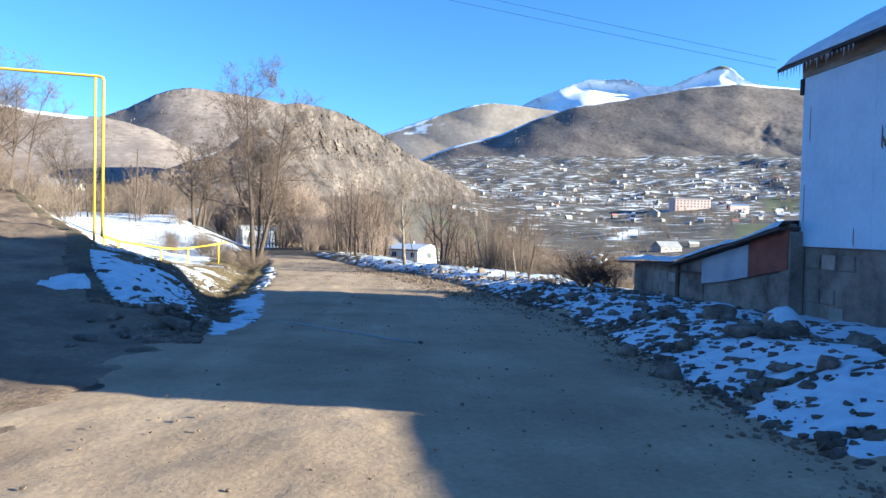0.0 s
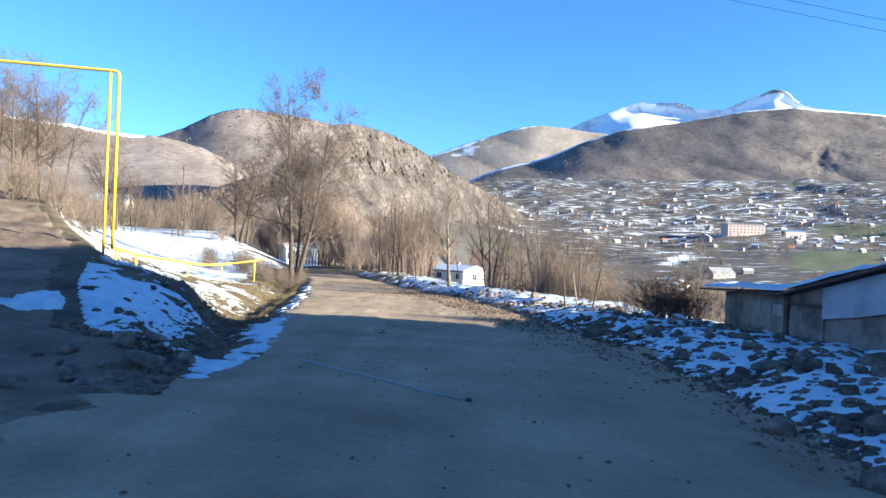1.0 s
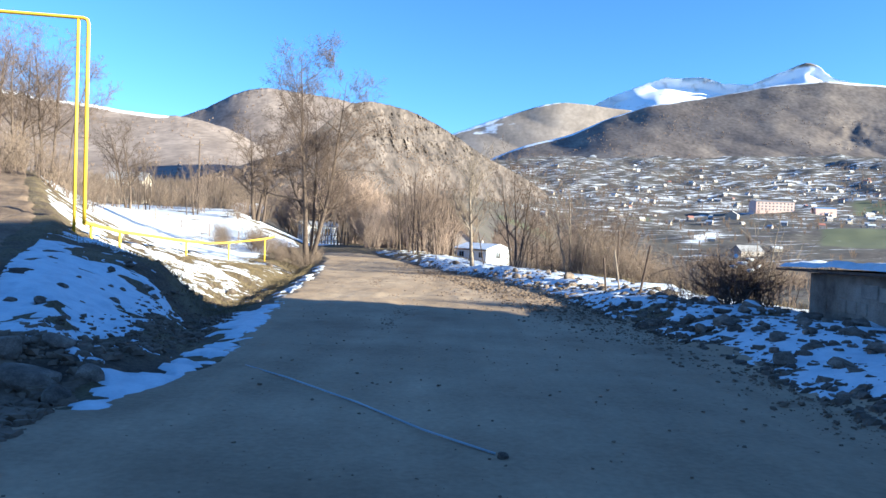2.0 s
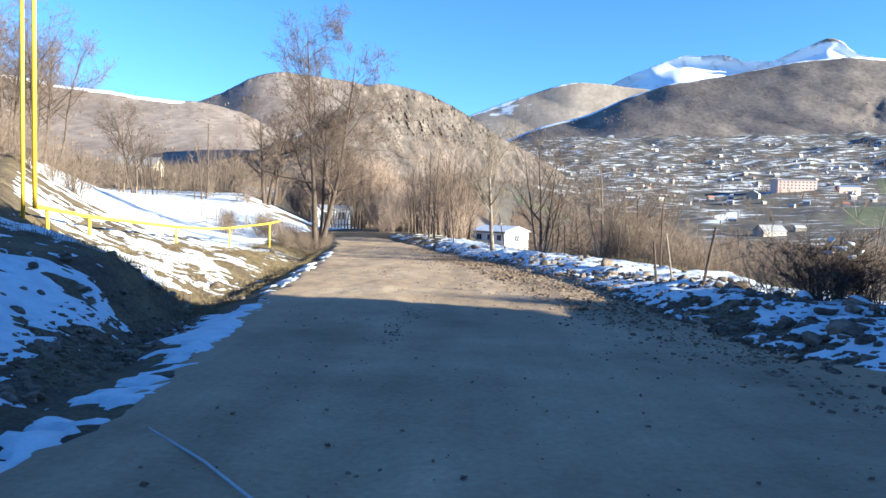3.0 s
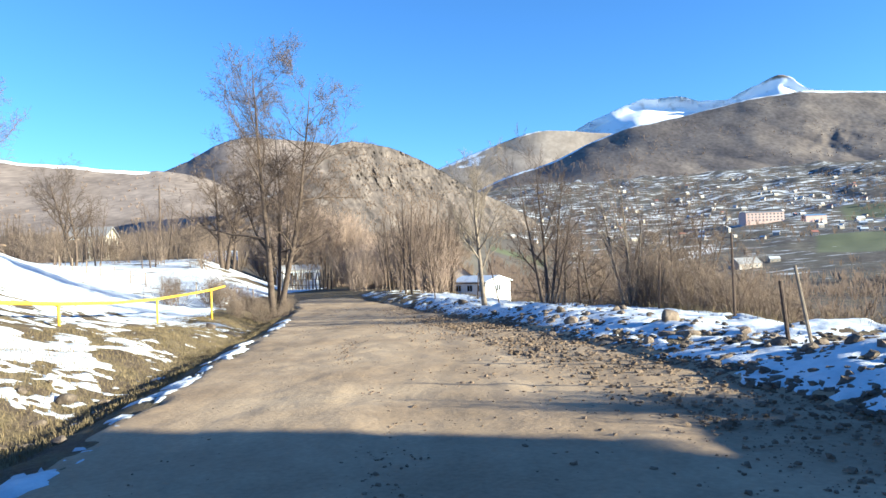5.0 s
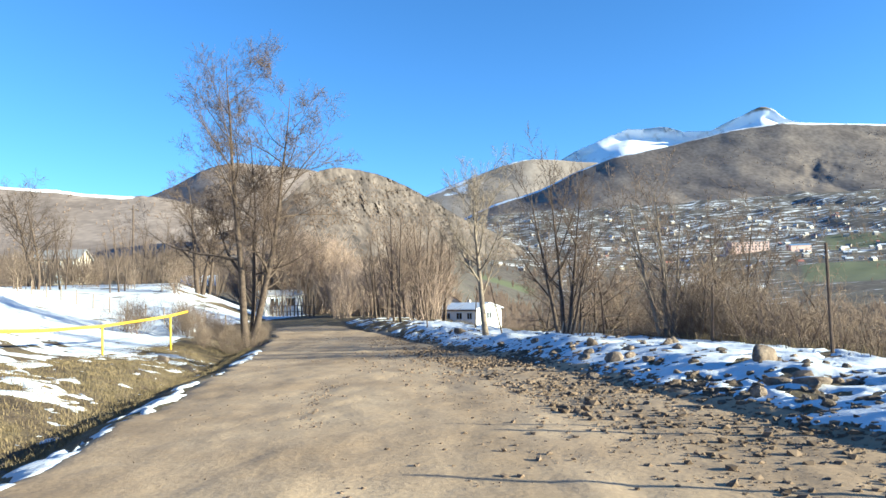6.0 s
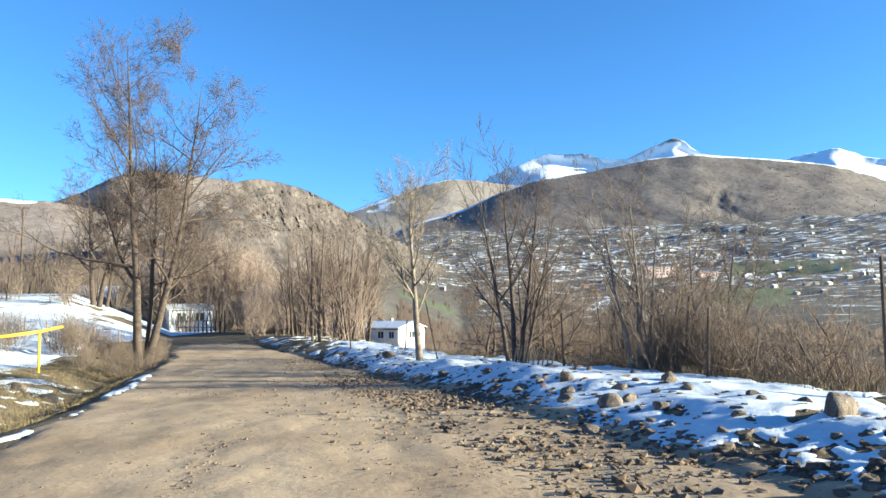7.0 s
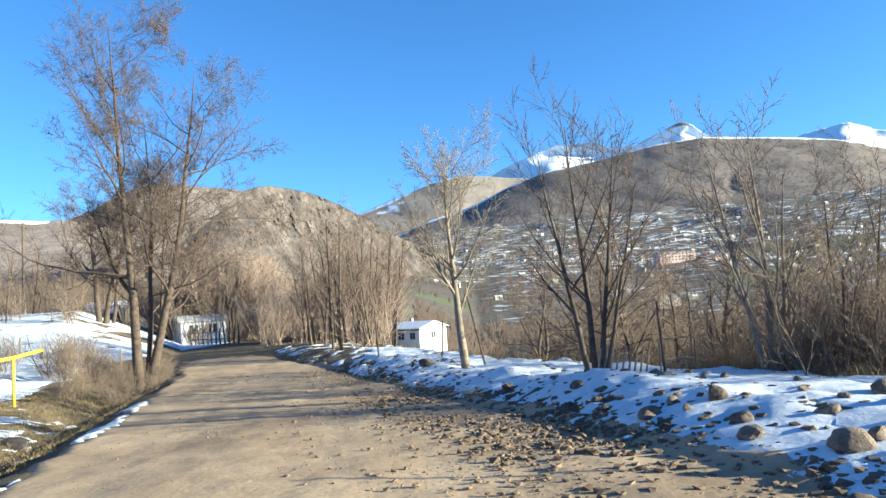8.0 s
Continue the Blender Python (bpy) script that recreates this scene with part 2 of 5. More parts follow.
def part(name, bm, material, parent, label=""):
    me = bpy.data.meshes.new(name)
    bm.to_mesh(me)
    bm.free()
    me.materials.append(material)
    ob = new(name, me)
    ob.parent = parent
    return tagged(ob, label)


def thing(name, place, label, category, group="", kind=""):
    ob = new(name)
    ob.location = place
    ob.empty_display_size = 0.2
    return tagged(ob, label, category, group, kind)


def box(x0, y0, z0, x1, y1, z1, bm=None, bevel=0.0):
    bm = bm or bmesh.new()
    vs = bmesh.ops.create_cube(bm, size=1.0)["verts"]
    for v in vs:
        v.co = Vector(((x0 + x1) / 2 + v.co.x * (x1 - x0), (y0 + y1) / 2 + v.co.y * (y1 - y0), (z0 + z1) / 2 + v.co.z * (z1 - z0)))
    if bevel:
        es = {e for v in vs for e in v.link_edges}
        bmesh.ops.bevel(bm, geom=list(es), offset=bevel, segments=1, affect="EDGES")
    return bm


def prism(points, axis, a, b, bm=None):
    """A flat outline pushed along an axis from a to b: axis x takes (y, z) points, axis y takes (x, z), axis z takes (x, y)."""
    bm = bm or bmesh.new()
    put = {"x": lambda p, t: (t, p[0], p[1]), "y": lambda p, t: (p[0], t, p[1]), "z": lambda p, t: (p[0], p[1], t)}[axis]
    lo = [bm.verts.new(put(p, a)) for p in points]
    hi = [bm.verts.new(put(p, b)) for p in points]
    bm.faces.new(lo)
    bm.faces.new(hi[::-1])
    for i in range(len(points)):
        j = (i + 1) % len(points)
        bm.faces.new((lo[j], lo[i], hi[i], hi[j]))
    bmesh.ops.recalc_face_normals(bm, faces=bm.faces)
    return bm


def tube(points, radii, sides, verts, faces):
    """Adds a tapered tube along points to two lists."""
    base = len(verts)
    n = len(points)
    for k in range(n):
        d = (points[min(k + 1, n - 1)] - points[max(k - 1, 0)]).normalized()
        u = d.cross(Vector((0.31, 0.17, 0.93)) if abs(d.z) < 0.9 else Vector((1, 0, 0))).normalized()
        w = d.cross(u)
        if k == n - 1 and radii[k] == 0:
            verts.append(tuple(points[k]))
            break
        for s in range(sides):
            a = 2 * math.pi * s / sides
            verts.append(tuple(points[k] + (u * math.cos(a) + w * math.sin(a)) * radii[k]))
    for k in range(n - 1):
        for s in range(sides):
            t = (s + 1) % sides
            if k == n - 2 and radii[-1] == 0:
                faces.append((base + k * sides + s, base + k * sides + t, base + (k + 1) * sides))
                continue
            faces.append((base + k * sides + s, base + k * sides + t, base + (k + 1) * sides + t, base + (k + 1) * sides + s))


def pipe(points, radius, sides=8):
    v, f = [], []
    pts = [Vector(p) for p in points]
    tube(pts, [radius] * len(pts), sides, v, f)
    f.append(tuple(range(sides))[::-1])
    f.append(tuple(range(len(v) - sides, len(v))))
    return v, f


# ---- the lie of the land ----
ROAD_Y = [-25, 0, 10, 17, 24, 33, 41.5, 47.5, 52, 60, 80, 100, 200]
ROAD_Z = [0.3, -0.5, -0.83, -1.07, -1.34, -1.42, -1.6, -1.87, -2.08, -2.25, -2.4, -2.5, -4]
LEFT_Y = [-25, 14.5, 17.5, 20, 24, 28, 34, 39.7, 46, 51.4, 61.7, 70, 80, 98, 102, 130]
LEFT_X = [-3.2, -2.5, -2.45, -2.65, -3.35, -3.95, -4.6, -5.4, -6.2, -7.2, -8.9, -10.2, -12.8, -19, -32, -70]
RIGHT_Y = [-25, 7.4, 10, 14, 19, 21, 25, 28, 31, 34, 38, 41, 44, 48, 54, 63, 74, 80, 95, 103, 106, 130]
RIGHT_X = [3.9, 4.15, 4.4, 4.85, 5.15, 5.2, 4.95, 4.6, 4.15, 3.6, 2.95, 2.45, 2.05, 1.3, 0.1, -2, -5.2, -6.9, -11.3, -15.5, -27, -62]
EDGE_Y = [-25, 15.3, 24.6, 29, 34, 40, 48, 60, 90, 130]
EDGE_X = [-3.3, -3.0, -8.7, -11, -14.3, -18, -23, -30, -44, -60]
EDGE_Z = [0.3, -0.98, 0.2, 0.6, 1.3, 2.1, 3.0, 3.6, 4.0, 4.5]


def road_z(y):
    return np.interp(y, ROAD_Y, ROAD_Z)


def near_height(x, y):
    zr = road_z(y)
    xl = np.where(y < 80, np.interp(y, LEFT_Y, LEFT_X), -12.8 - 0.16 * (y - 80))
    xr = np.where(y < 80, np.interp(y, RIGHT_Y, RIGHT_X), -6.9 - 0.2 * (y - 80))
    xe, ze = np.minimum(np.interp(y, EDGE_Y, EDGE_X), xl), np.interp(y, EDGE_Y, EDGE_Z)
    # left bank between the two roads
    f = np.clip((xl - x) / np.maximum(xl - xe, 0.3), 0, 1)
    ditch = zr - 0.5 * np.exp(-(((xl - x - 1.9) / 1.1) ** 2)) * np.clip((y - 16) / 5, 0, 1)
    g = np.clip((f - 0.3) / 0.22, 0, 1)
    cut = np.clip((29 - y) / 3, 0, 1)
    bank = ditch + (ze - zr) * (f**2.6 * (1 - cut) + (0.42 * g * g * (3 - 2 * g) + 0.58 * f**1.3) * cut)
    beyond = np.clip(xe - x, 0, None)
    side = ze + 0.05 * np.minimum(beyond, 8) + 0.13 * np.clip(beyond - 8, 0, 40)
    left = np.where(x < xe, side, bank)
    # shelf and slope on the valley side
    v = x - xr
    berm = 0.46 + 0.12 * np.clip((y - 40) / 5, 0, 1)
    shelf = zr + berm * np.clip(v / 1.9, 0, 1) ** 0.85 - 0.03 * np.clip(v, 0, 5) + 0.25 * np.clip(v / 1.2, 0, 1) * fbm(x * 0.35, y * 0.35, 14)
    edge = 5.2 + 9.0 * np.clip((27 - y) / 4, 0, 1)
    right = shelf - 0.36 * np.clip(v - edge, 0, None)
    z = np.where(x < xl, left, np.where(x > xr, right, zr))
    off = np.clip(np.maximum(xl - x, v), 0, 1.5) / 1.5
    z = z + (0.22 * fbm(x * 0.5, y * 0.5, 3) + 0.1 * fbm(x * 2, y * 2, 5)) * off
    return z


FAR_R = [60, 100, 200, 350, 550, 800, 1100, 1400, 1800, 2200, 5000]
FAR_E = [-9, -8.5, -7, -4.2, -1.2, 0.7, 1.9, 3.3, 5.0, 5.9, 6.2]
FARL_E = [0.4, 0.7, 1.3, 2.0, 2.6, 3, 3.4, 3.8, 4.3, 5, 5.2]


def far_height(x, y):
    r, az = np.hypot(x, y - 15), np.degrees(np.arctan2(x, y - 15))
    k = np.clip((az + 0.5) / 9, 0, 1)
    dip = 2.6 * np.clip((az + 18) / 6, 0, 1) * np.clip((240 - r) / 110, 0, 1)
    e = (np.interp(r, FAR_R, FARL_E) - dip) * (1 - k) + np.interp(r, FAR_R, FAR_E) * k
    return 0.5 + r * np.tan(np.radians(e)) + r * 0.009 * fbm(x / 90, y / 90, 8)


def height(x, y):
    x, y = np.asarray(x, float), np.asarray(y, float)
    near, far = near_height(x, y), far_height(x, y)
    d = np.maximum(np.maximum(x - 16, (-24 - x) * 0.8), np.maximum(y - 70, -1e3))
    k = np.clip(d / 40, 0, 1)
    k = k * k * (3 - 2 * k)
    return np.where(k < 1, np.maximum(near, -40), near) * (1 - k) + far * k


def ground_at(x, y):
    return float(height(np.array([x]), np.array([y]))[0])


gx = np.concatenate([np.arange(-70, -24, 0.8), np.arange(-24, 14, 0.25), np.arange(14, 60.1, 0.9)])
gy = np.concatenate([np.arange(-30, 2, 0.8), np.arange(2, 66, 0.26), np.arange(66, 130.1, 0.8)])
GX, GY = np.meshgrid(gx, gy, indexing="ij")
GZ = height(GX, GY)
on_road = np.minimum(GX - np.interp(GY, LEFT_Y, LEFT_X), np.interp(GY, RIGHT_Y, RIGHT_X) - GX)
GZ = GZ - 0.12 * np.clip(on_road / 0.6, 0, 1)


def side_edge(y):
    """The edge of the side road, set back behind a snowy strip along the bank's top."""
    return np.interp(y, EDGE_Y, EDGE_X) - np.interp(y, [16.2, 17.2, 21, 26], [0, 1.25, 1.0, 0])


on_side = np.minimum(side_edge(GY) - 0.4 - GX, GX - np.interp(GY, EDGE_Y, EDGE_X) + 7)
GZ = GZ - 0.1 * np.clip(on_side / 0.6, 0, 1)


def on_ground(x, y):
    """The height of the ground mesh itself."""
    x, y = np.asarray(x, float), np.asarray(y, float)
    i = np.clip(np.searchsorted(gx, x) - 1, 0, len(gx) - 2)
    j = np.clip(np.searchsorted(gy, y) - 1, 0, len(gy) - 2)
    u = np.clip((x - gx[i]) / (gx[i + 1] - gx[i]), 0, 1)
    v = np.clip((y - gy[j]) / (gy[j + 1] - gy[j]), 0, 1)
    return (GZ[i, j] * (1 - u) + GZ[i + 1, j] * u) * (1 - v) + (GZ[i, j + 1] * (1 - u) + GZ[i + 1, j + 1] * u) * v


tagged(sheet("ground", GX, GY, GZ, M_GROUND), "soil and dry olive grass on the road banks", "ground", kind="structure")

# far valley floor and slope up to the town, in one sheet round the place
az = np.radians(np.concatenate([np.arange(-180, -48, 3.0), np.arange(-48, 56, 0.25), np.arange(56, 181, 3.0)]))
rr = 45 * (4900 / 45) ** np.linspace(0, 1, 190)
AZ, RR = np.meshgrid(az, rr, indexing="ij")
VX, VY = RR * np.sin(AZ), 15 + RR * np.cos(AZ)
VZ = height(VX, VY)
inside = np.minimum(np.minimum(VX + 70, 60 - VX), np.minimum(VY + 30, 130 - VY))
VZ = VZ - np.clip(inside / 4, 0, 1) * 2.5
vaz = np.degrees(AZ)
vs = 0.02 + 0.06 * np.clip((RR - 500) / 500, 0, 1) - 0.2 * np.clip((3 - vaz) / 6, 0, 1) - 0.26 * np.clip((480 - RR) / 250, 0, 1) + 0.3 * np.exp(-(((vaz - 19.6 - (RR - 720) * 0.012) / 0.8) ** 2) - ((RR - 720) / 70) ** 2)
vs = vs + 0.1 * fbm(VX / 160, VY / 160, 12) - 0.4 * np.clip((10 - vaz) / 3, 0, 1) * np.clip((900 - RR) / 200, 0, 1)
# fields of winter crop
sown = np.zeros(VX.shape)
for a0, a1, r0, r1 in ((27.2, 33, 640, 850), (29, 37, 1120, 1300), (13, 15.5, 900, 960), (3.5, 8, 560, 640)):
    wob = 0.5 * fbm(VX / 80, VY / 80, 19)
    sown = np.maximum(sown, np.clip(np.minimum(np.minimum(vaz - a0, a1 - vaz) + wob, np.minimum(RR - r0, r1 - RR) / 30 + wob) * 3, 0, 1))
vs = vs - 0.12 * sown
tagged(sheet("valley_ground", VX, VY, VZ, M_VALLEY, attrs={"snow": vs, "green": sown * 0.8}), "valley fields with streaks of snow", "ground", kind="structure")


# ---- roads ----
def road_strip(name, ys, x0, x1, z, n, material, label, seed, over=0.5, under=0.5):
    u = np.linspace(0, 1, n)
    U, YY = np.meshgrid(u, ys, indexing="ij")
    A, B = x0(YY) - under, x1(YY) + over
    XX = A + (B - A) * U
    edge = np.minimum(XX - A, B - XX)
    wob = 0.5 + 0.7 * fbm(XX * 0.8, YY * 0.8, seed)
    ZZ = z(XX, YY) + 0.02 + 0.06 * fbm(XX * 0.6, YY * 0.25, seed + 3) + 0.03 * fbm(XX * 3, YY * 3, seed + 5) - 0.18 * np.clip(1 - edge / np.clip(wob, 0.1, 2), 0, 1)
    return tagged(sheet(name, XX, YY, ZZ, material), label, "road", kind="structure")


road_strip("road", np.concatenate([np.arange(-28, 2, 0.5), np.arange(2, 60, 0.16), np.arange(60, 104.8, 0.4)]), lambda y: np.interp(y, LEFT_Y, LEFT_X) - 0.9 * np.clip((15.5 - y) / 2, 0, 1), lambda y: np.interp(y, RIGHT_Y, RIGHT_X),
           lambda x, y: np.where((y < 80) & (x < np.interp(y, RIGHT_Y, RIGHT_X)), road_z(y), near_height(x, y)), 84, M_ROAD, "unpaved tan dirt road with gravel and tyre tracks", 21, 0.8, 0.5)
road_strip("side_road", np.arange(-20, 95, 0.3), lambda y: np.interp(y, EDGE_Y, EDGE_X) - 6.6, lambda y: side_edge(y) - 0.3 + 0.9 * np.clip((15.5 - y) / 2, 0, 1),
           lambda x, y: near_height(x, y), 40, M_SIDE, "sandy dirt side road climbing the bank", 33, 0.1)


# ---- snow ----
def snow_sheet(name, xs, ys, cover, label, seed, thick=0.05, heap=None):
    SX, SY = np.meshgrid(xs, ys, indexing="ij")
    c = cover(SX, SY)
    n = 0.5 + 0.6 * fbm(SX * 0.5, SY * 0.45, seed, 4) + 0.55 * fbm(SX * 1.5, SY * 1.3, seed + 7, 3) + 0.62 * fbm(SX * 4.6, SY * 4.2, seed + 9, 4)
    d = (n - (1 - c)) * 1.1
    d = np.where(d > 0, thick * (1 - np.exp(-d / 0.12)), np.clip(d * 1.5, -0.15, 0)) - 0.01
    SZ = on_ground(SX, SY) + d + (heap(SX, SY) if heap else 0) + 0.015 * fbm(SX * 3, SY * 3, seed + 2) * (d > 0)
    return tagged(sheet(name, SX, SY, SZ, M_SNOW), label, "snow", kind="stuff")


def left_cover(x, y):
    xl, xe = np.interp(y, LEFT_Y, LEFT_X), np.interp(y, EDGE_Y, EDGE_X)
    u = xl - x
    c = np.interp(u, [-0.35, -0.1, 0.1, 0.45, 0.75, 1.1, 1.6, 3.2, 4.5, 8, 12], [-0.5, 0.48, 0.64, 0.46, 0.2, 0.12, 0.2, 0.4, 0.45, 0.45, 0.52]) - 0.03 * np.clip((y - 28) / 8, 0, 1) * (u < 1.2)
    f = u / np.maximum(xl - xe, 0.4)
    c = np.where(y < 25, np.where(u < 1.0, c, np.interp(f, [0.2, 0.4, 0.52, 0.8, 1.0, 1.2], [0.08, 0.14, 0.56, 0.68, 0.62, 0.74])), c)
    c = np.where(x < np.where(y < 26, side_edge(y) + 0.1, xe + 0.3), -0.4, c)
    c = c + 0.35 * np.clip((y - 52) / 10, 0, 1) * (u > 5) + 0.2 * np.clip((u - 12) / 6, 0, 1) - 0.8 * np.clip((16.75 - 0.2 * (x + 4.2) - y) / 0.5, 0, 1) * (u > 0.7) - np.clip((y - 56) / 6, 0, 1) * np.clip((6 - u) / 2, 0, 1)
    xr = np.interp(y, RIGHT_Y, RIGHT_X)
    c = np.where(y > 78, np.where((x < -17) & ((x < xl - 0.5) | (x > xr + 0.5) | (x < -24) & (y > 88)), 0.72, -0.5), c)
    c = c + 0.22 * np.clip((y - 44) / 6, 0, 1) * np.clip((u - 4.5) / 2, 0, 1) * (c > 0)
    c = c - 0.1 * np.clip((21 - y) / 3, 0, 1) * (u < 1.2)
    c = c + 0.03 * np.clip((y - 29) / 3, 0, 1) * np.clip((47 - y) / 4, 0, 1) * np.clip((u - 1.2) / 0.6, 0, 1) * (c > 0)
    # remnants in the hollow of the junction
    for px, py, rx, ry in ((-3.5, 16.5, 0.55, 0.45), (-2.85, 15.85, 0.5, 0.35), (-3.3, 17.2, 0.4, 0.4)):
        c = np.maximum(c, 0.72 - 0.45 * np.hypot((x - px) / rx, (y - py) / ry))
    return np.where(y < 14.6, -0.5, c)


def right_cover(x, y):
    v = x - np.interp(y, RIGHT_Y, RIGHT_X)
    c = np.interp(v, [-0.2, 0.1, 0.8, 2, 4, 5.2, 6.2, 9], [-0.4, 0.56, 0.72, 0.8, 0.84, 0.74, 0.1, -0.1])
    return c + 0.1 * np.exp(-(((y - 41) / 7) ** 2)) * (v > 0.4) - np.clip((y - 66) / 20, 0, 0.35)


snow_sheet("bank_snow", np.concatenate([np.arange(-60, -22, 0.6), np.arange(-22, -10, 0.2), np.arange(-10, -2, 0.1)]), np.concatenate([np.arange(9, 42, 0.12), np.arange(42, 62, 0.22), np.arange(62, 124, 0.6)]), left_cover, "patchy old snow on the grassy bank and field", 41, heap=lambda x, y: 0.035 * np.exp(-(((np.interp(y, LEFT_Y, LEFT_X) - x - 0.2) / 0.22) ** 2)) * (y > 16))
snow_sheet("verge_snow", np.concatenate([np.arange(-12, -2, 0.25), np.arange(-2, 9, 0.1), np.arange(9, 15, 0.25)]), np.concatenate([np.arange(-2, 48, 0.14), np.arange(48, 85, 0.3)]), right_cover, "patchy old snow among stones on the road verge", 57)


# ---- hills and mountains ----
SLOPES = {}


def hill(name, label, azs, els, near, far, base, material, seed, rough=0.012, snow=None, bend=1.0, n=420, m=80, cliffs=None, blur=1.3, jag=0.07, near_end=0, far_end=0, swing=1, hollow=None):
    a = np.linspace(azs[0], azs[-1], n)
    v = np.concatenate([np.linspace(0, 1, m), [1.04, 1.12, 1.3]])
    A, V = np.meshgrid(a, v, indexing="ij")
    wide = max(3, int(blur * n / (azs[-1] - azs[0])))
    prof = np.convolve(np.pad(np.interp(a, azs, els), wide, mode="edge"), np.hanning(2 * wide + 1) / wide, "same")[wide:-wide]
    T = prof[:, None] + 0 * V
    W = np.clip(V, 0, 1)
    along = ((A - azs[0]) / (azs[-1] - azs[0])) ** swing
    near = near + ((near_end or near) - near) * along
    far = far + ((far_end or far) - far) * along
    nx, ny = near * np.sin(np.radians(A)), 15 + near * np.cos(np.radians(A))
    low = np.minimum(base, np.degrees(np.arctan((height(nx, ny) - 3) / near)))
    E = low + (T - low) * np.where(V <= 1, W**bend, 1 - (V - 1) * 3)
    R = near + (far - near) * V
    mid = np.clip(np.minimum(V * 5, (1 - V) * 8), 0, 1)
    # gullies that run slantwise down the slope, and small relief
    gully = 1 - np.abs(2 * vnoise(A * 0.2 + E * 0.4, E * 0.2, seed) - 1)
    R = R * (1 + mid * rough * (1.3 * gully + 0.5 * fbm(A * 0.35, E * 0.5, seed + 3, 3)))
    if hollow:
        a0, wide, e0, tall, deep = hollow
        R = R * (1 + mid * deep * np.exp(-(((A - a0 - (E - e0) * 0.35) / wide) ** 2) - ((E - e0) / tall) ** 2) * (0.75 + 0.6 * fbm(A * 1.4, E * 1.6, seed + 21, 3)))
    if cliffs:
        a0, a1, e0, e1 = cliffs
        inside = np.clip(np.minimum(np.minimum(A - a0, a1 - A) / 1.5, np.minimum(E - e0, e1 - E) / 0.5), 0, 1)
        phase = E * 1.9 + 0.9 * fbm(A * 0.5, E * 0.8, seed + 13, 3)
        R = R * (1 - inside * 0.009 * (phase - np.floor(phase) - 0.5) * (0.3 + vnoise(A * 0.7, E * 1.5, seed + 15)))
        crag = np.abs(fbm(A * 2.2 + E, E * 1.3, seed + 8, 3)) + 0.45 * np.abs(fbm(A * 9, E * 2.4, seed + 9, 3))
        R = R * (1 + inside * 0.022 * (crag - 0.15) * (0.4 + vnoise(A * 0.9, E * 2.2, seed + 11)))
    E = E + jag * fbm(A * 2.2, V * 4, seed + 6, 4) * np.clip((V - 0.9) * 12, 0, 1)
    X, Y = R * np.sin(np.radians(A)), 15 + R * np.cos(np.radians(A))
    Z = 1 + R * np.tan(np.radians(E))
    SLOPES[name] = (X, Y, Z)
    s = snow(A, E, T, V) if snow else np.full(A.shape, -0.3)
    return tagged(sheet(name, X, Y, Z, material, attrs={"snow": s}), label, "hill", kind="structure")


hill("hill_1", "long dry-grass hill with a snow rim on its crest", [-62, -45, -36, -32.1, -30.1, -27.6, -25.6, -23.3, -21, -18, -14, -10], [8.6, 9, 8.5, 8.05, 7.8, 7.8, 7.55, 7.45, 7.5, 6.9, 5, 2], 520, 1150, 1.8, M_HILL, 101, rough=0.006, snow=lambda a, e, t, v: 0.75 * np.clip((v - 0.93) / 0.05, 0, 1) * np.clip((-21 - a) / 2, 0, 1) - 0.25)
hill("hill_2", "rounded dry-grass hill", [-32, -27, -24, -21.5, -19.7, -18.2, -16.7, -15.2, -13.6, -10.1, -7, -3, 0], [2.5, 4.5, 6, 7.4, 8.15, 9.1, 9.85, 10.15, 10.05, 9.75, 9.2, 7.5, 5.5], 900, 1550, 2.2, M_HILL, 111, rough=0.008, snow=lambda a, e, t, v: -0.1 * (v > 0.9) - 0.28)
hill("rocky_hill", "rocky hill with broken cliff bands", [-30, -24, -20.7, -16.5, -12.6, -10.8, -9.4, -8.4, -7.0, -5, -3.4, -1.6, 0, 1.2, 2.5, 5, 7, 10], [0.4, 1.6, 2.9, 4.3, 6.0, 7.6, 8.9, 9.5, 9.7, 9.4, 8.95, 8.1, 7.2, 6.4, 5.6, 4.4, 3.2, 0], 260, 420, 1.6, M_CLIFF, 121, rough=0.012, n=700, cliffs=(-8, 3.2, 4.6, 9.3),
     snow=lambda a, e, t, v: 0.36 * (v > 0.97) * (a < -5) * (a > -8.5) + 0.44 * (t - e < 0.16) * (a < -13) * (a > -21) - 0.26, m=120, near_end=1300, far_end=1420, blur=0.6, swing=3)
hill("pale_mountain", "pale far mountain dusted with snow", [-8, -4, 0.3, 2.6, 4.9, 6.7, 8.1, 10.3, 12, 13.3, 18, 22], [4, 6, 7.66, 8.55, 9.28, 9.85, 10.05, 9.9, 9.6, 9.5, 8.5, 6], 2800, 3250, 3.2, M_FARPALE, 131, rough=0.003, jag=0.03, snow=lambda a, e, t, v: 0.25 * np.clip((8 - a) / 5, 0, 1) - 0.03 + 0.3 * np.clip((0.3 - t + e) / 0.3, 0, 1))
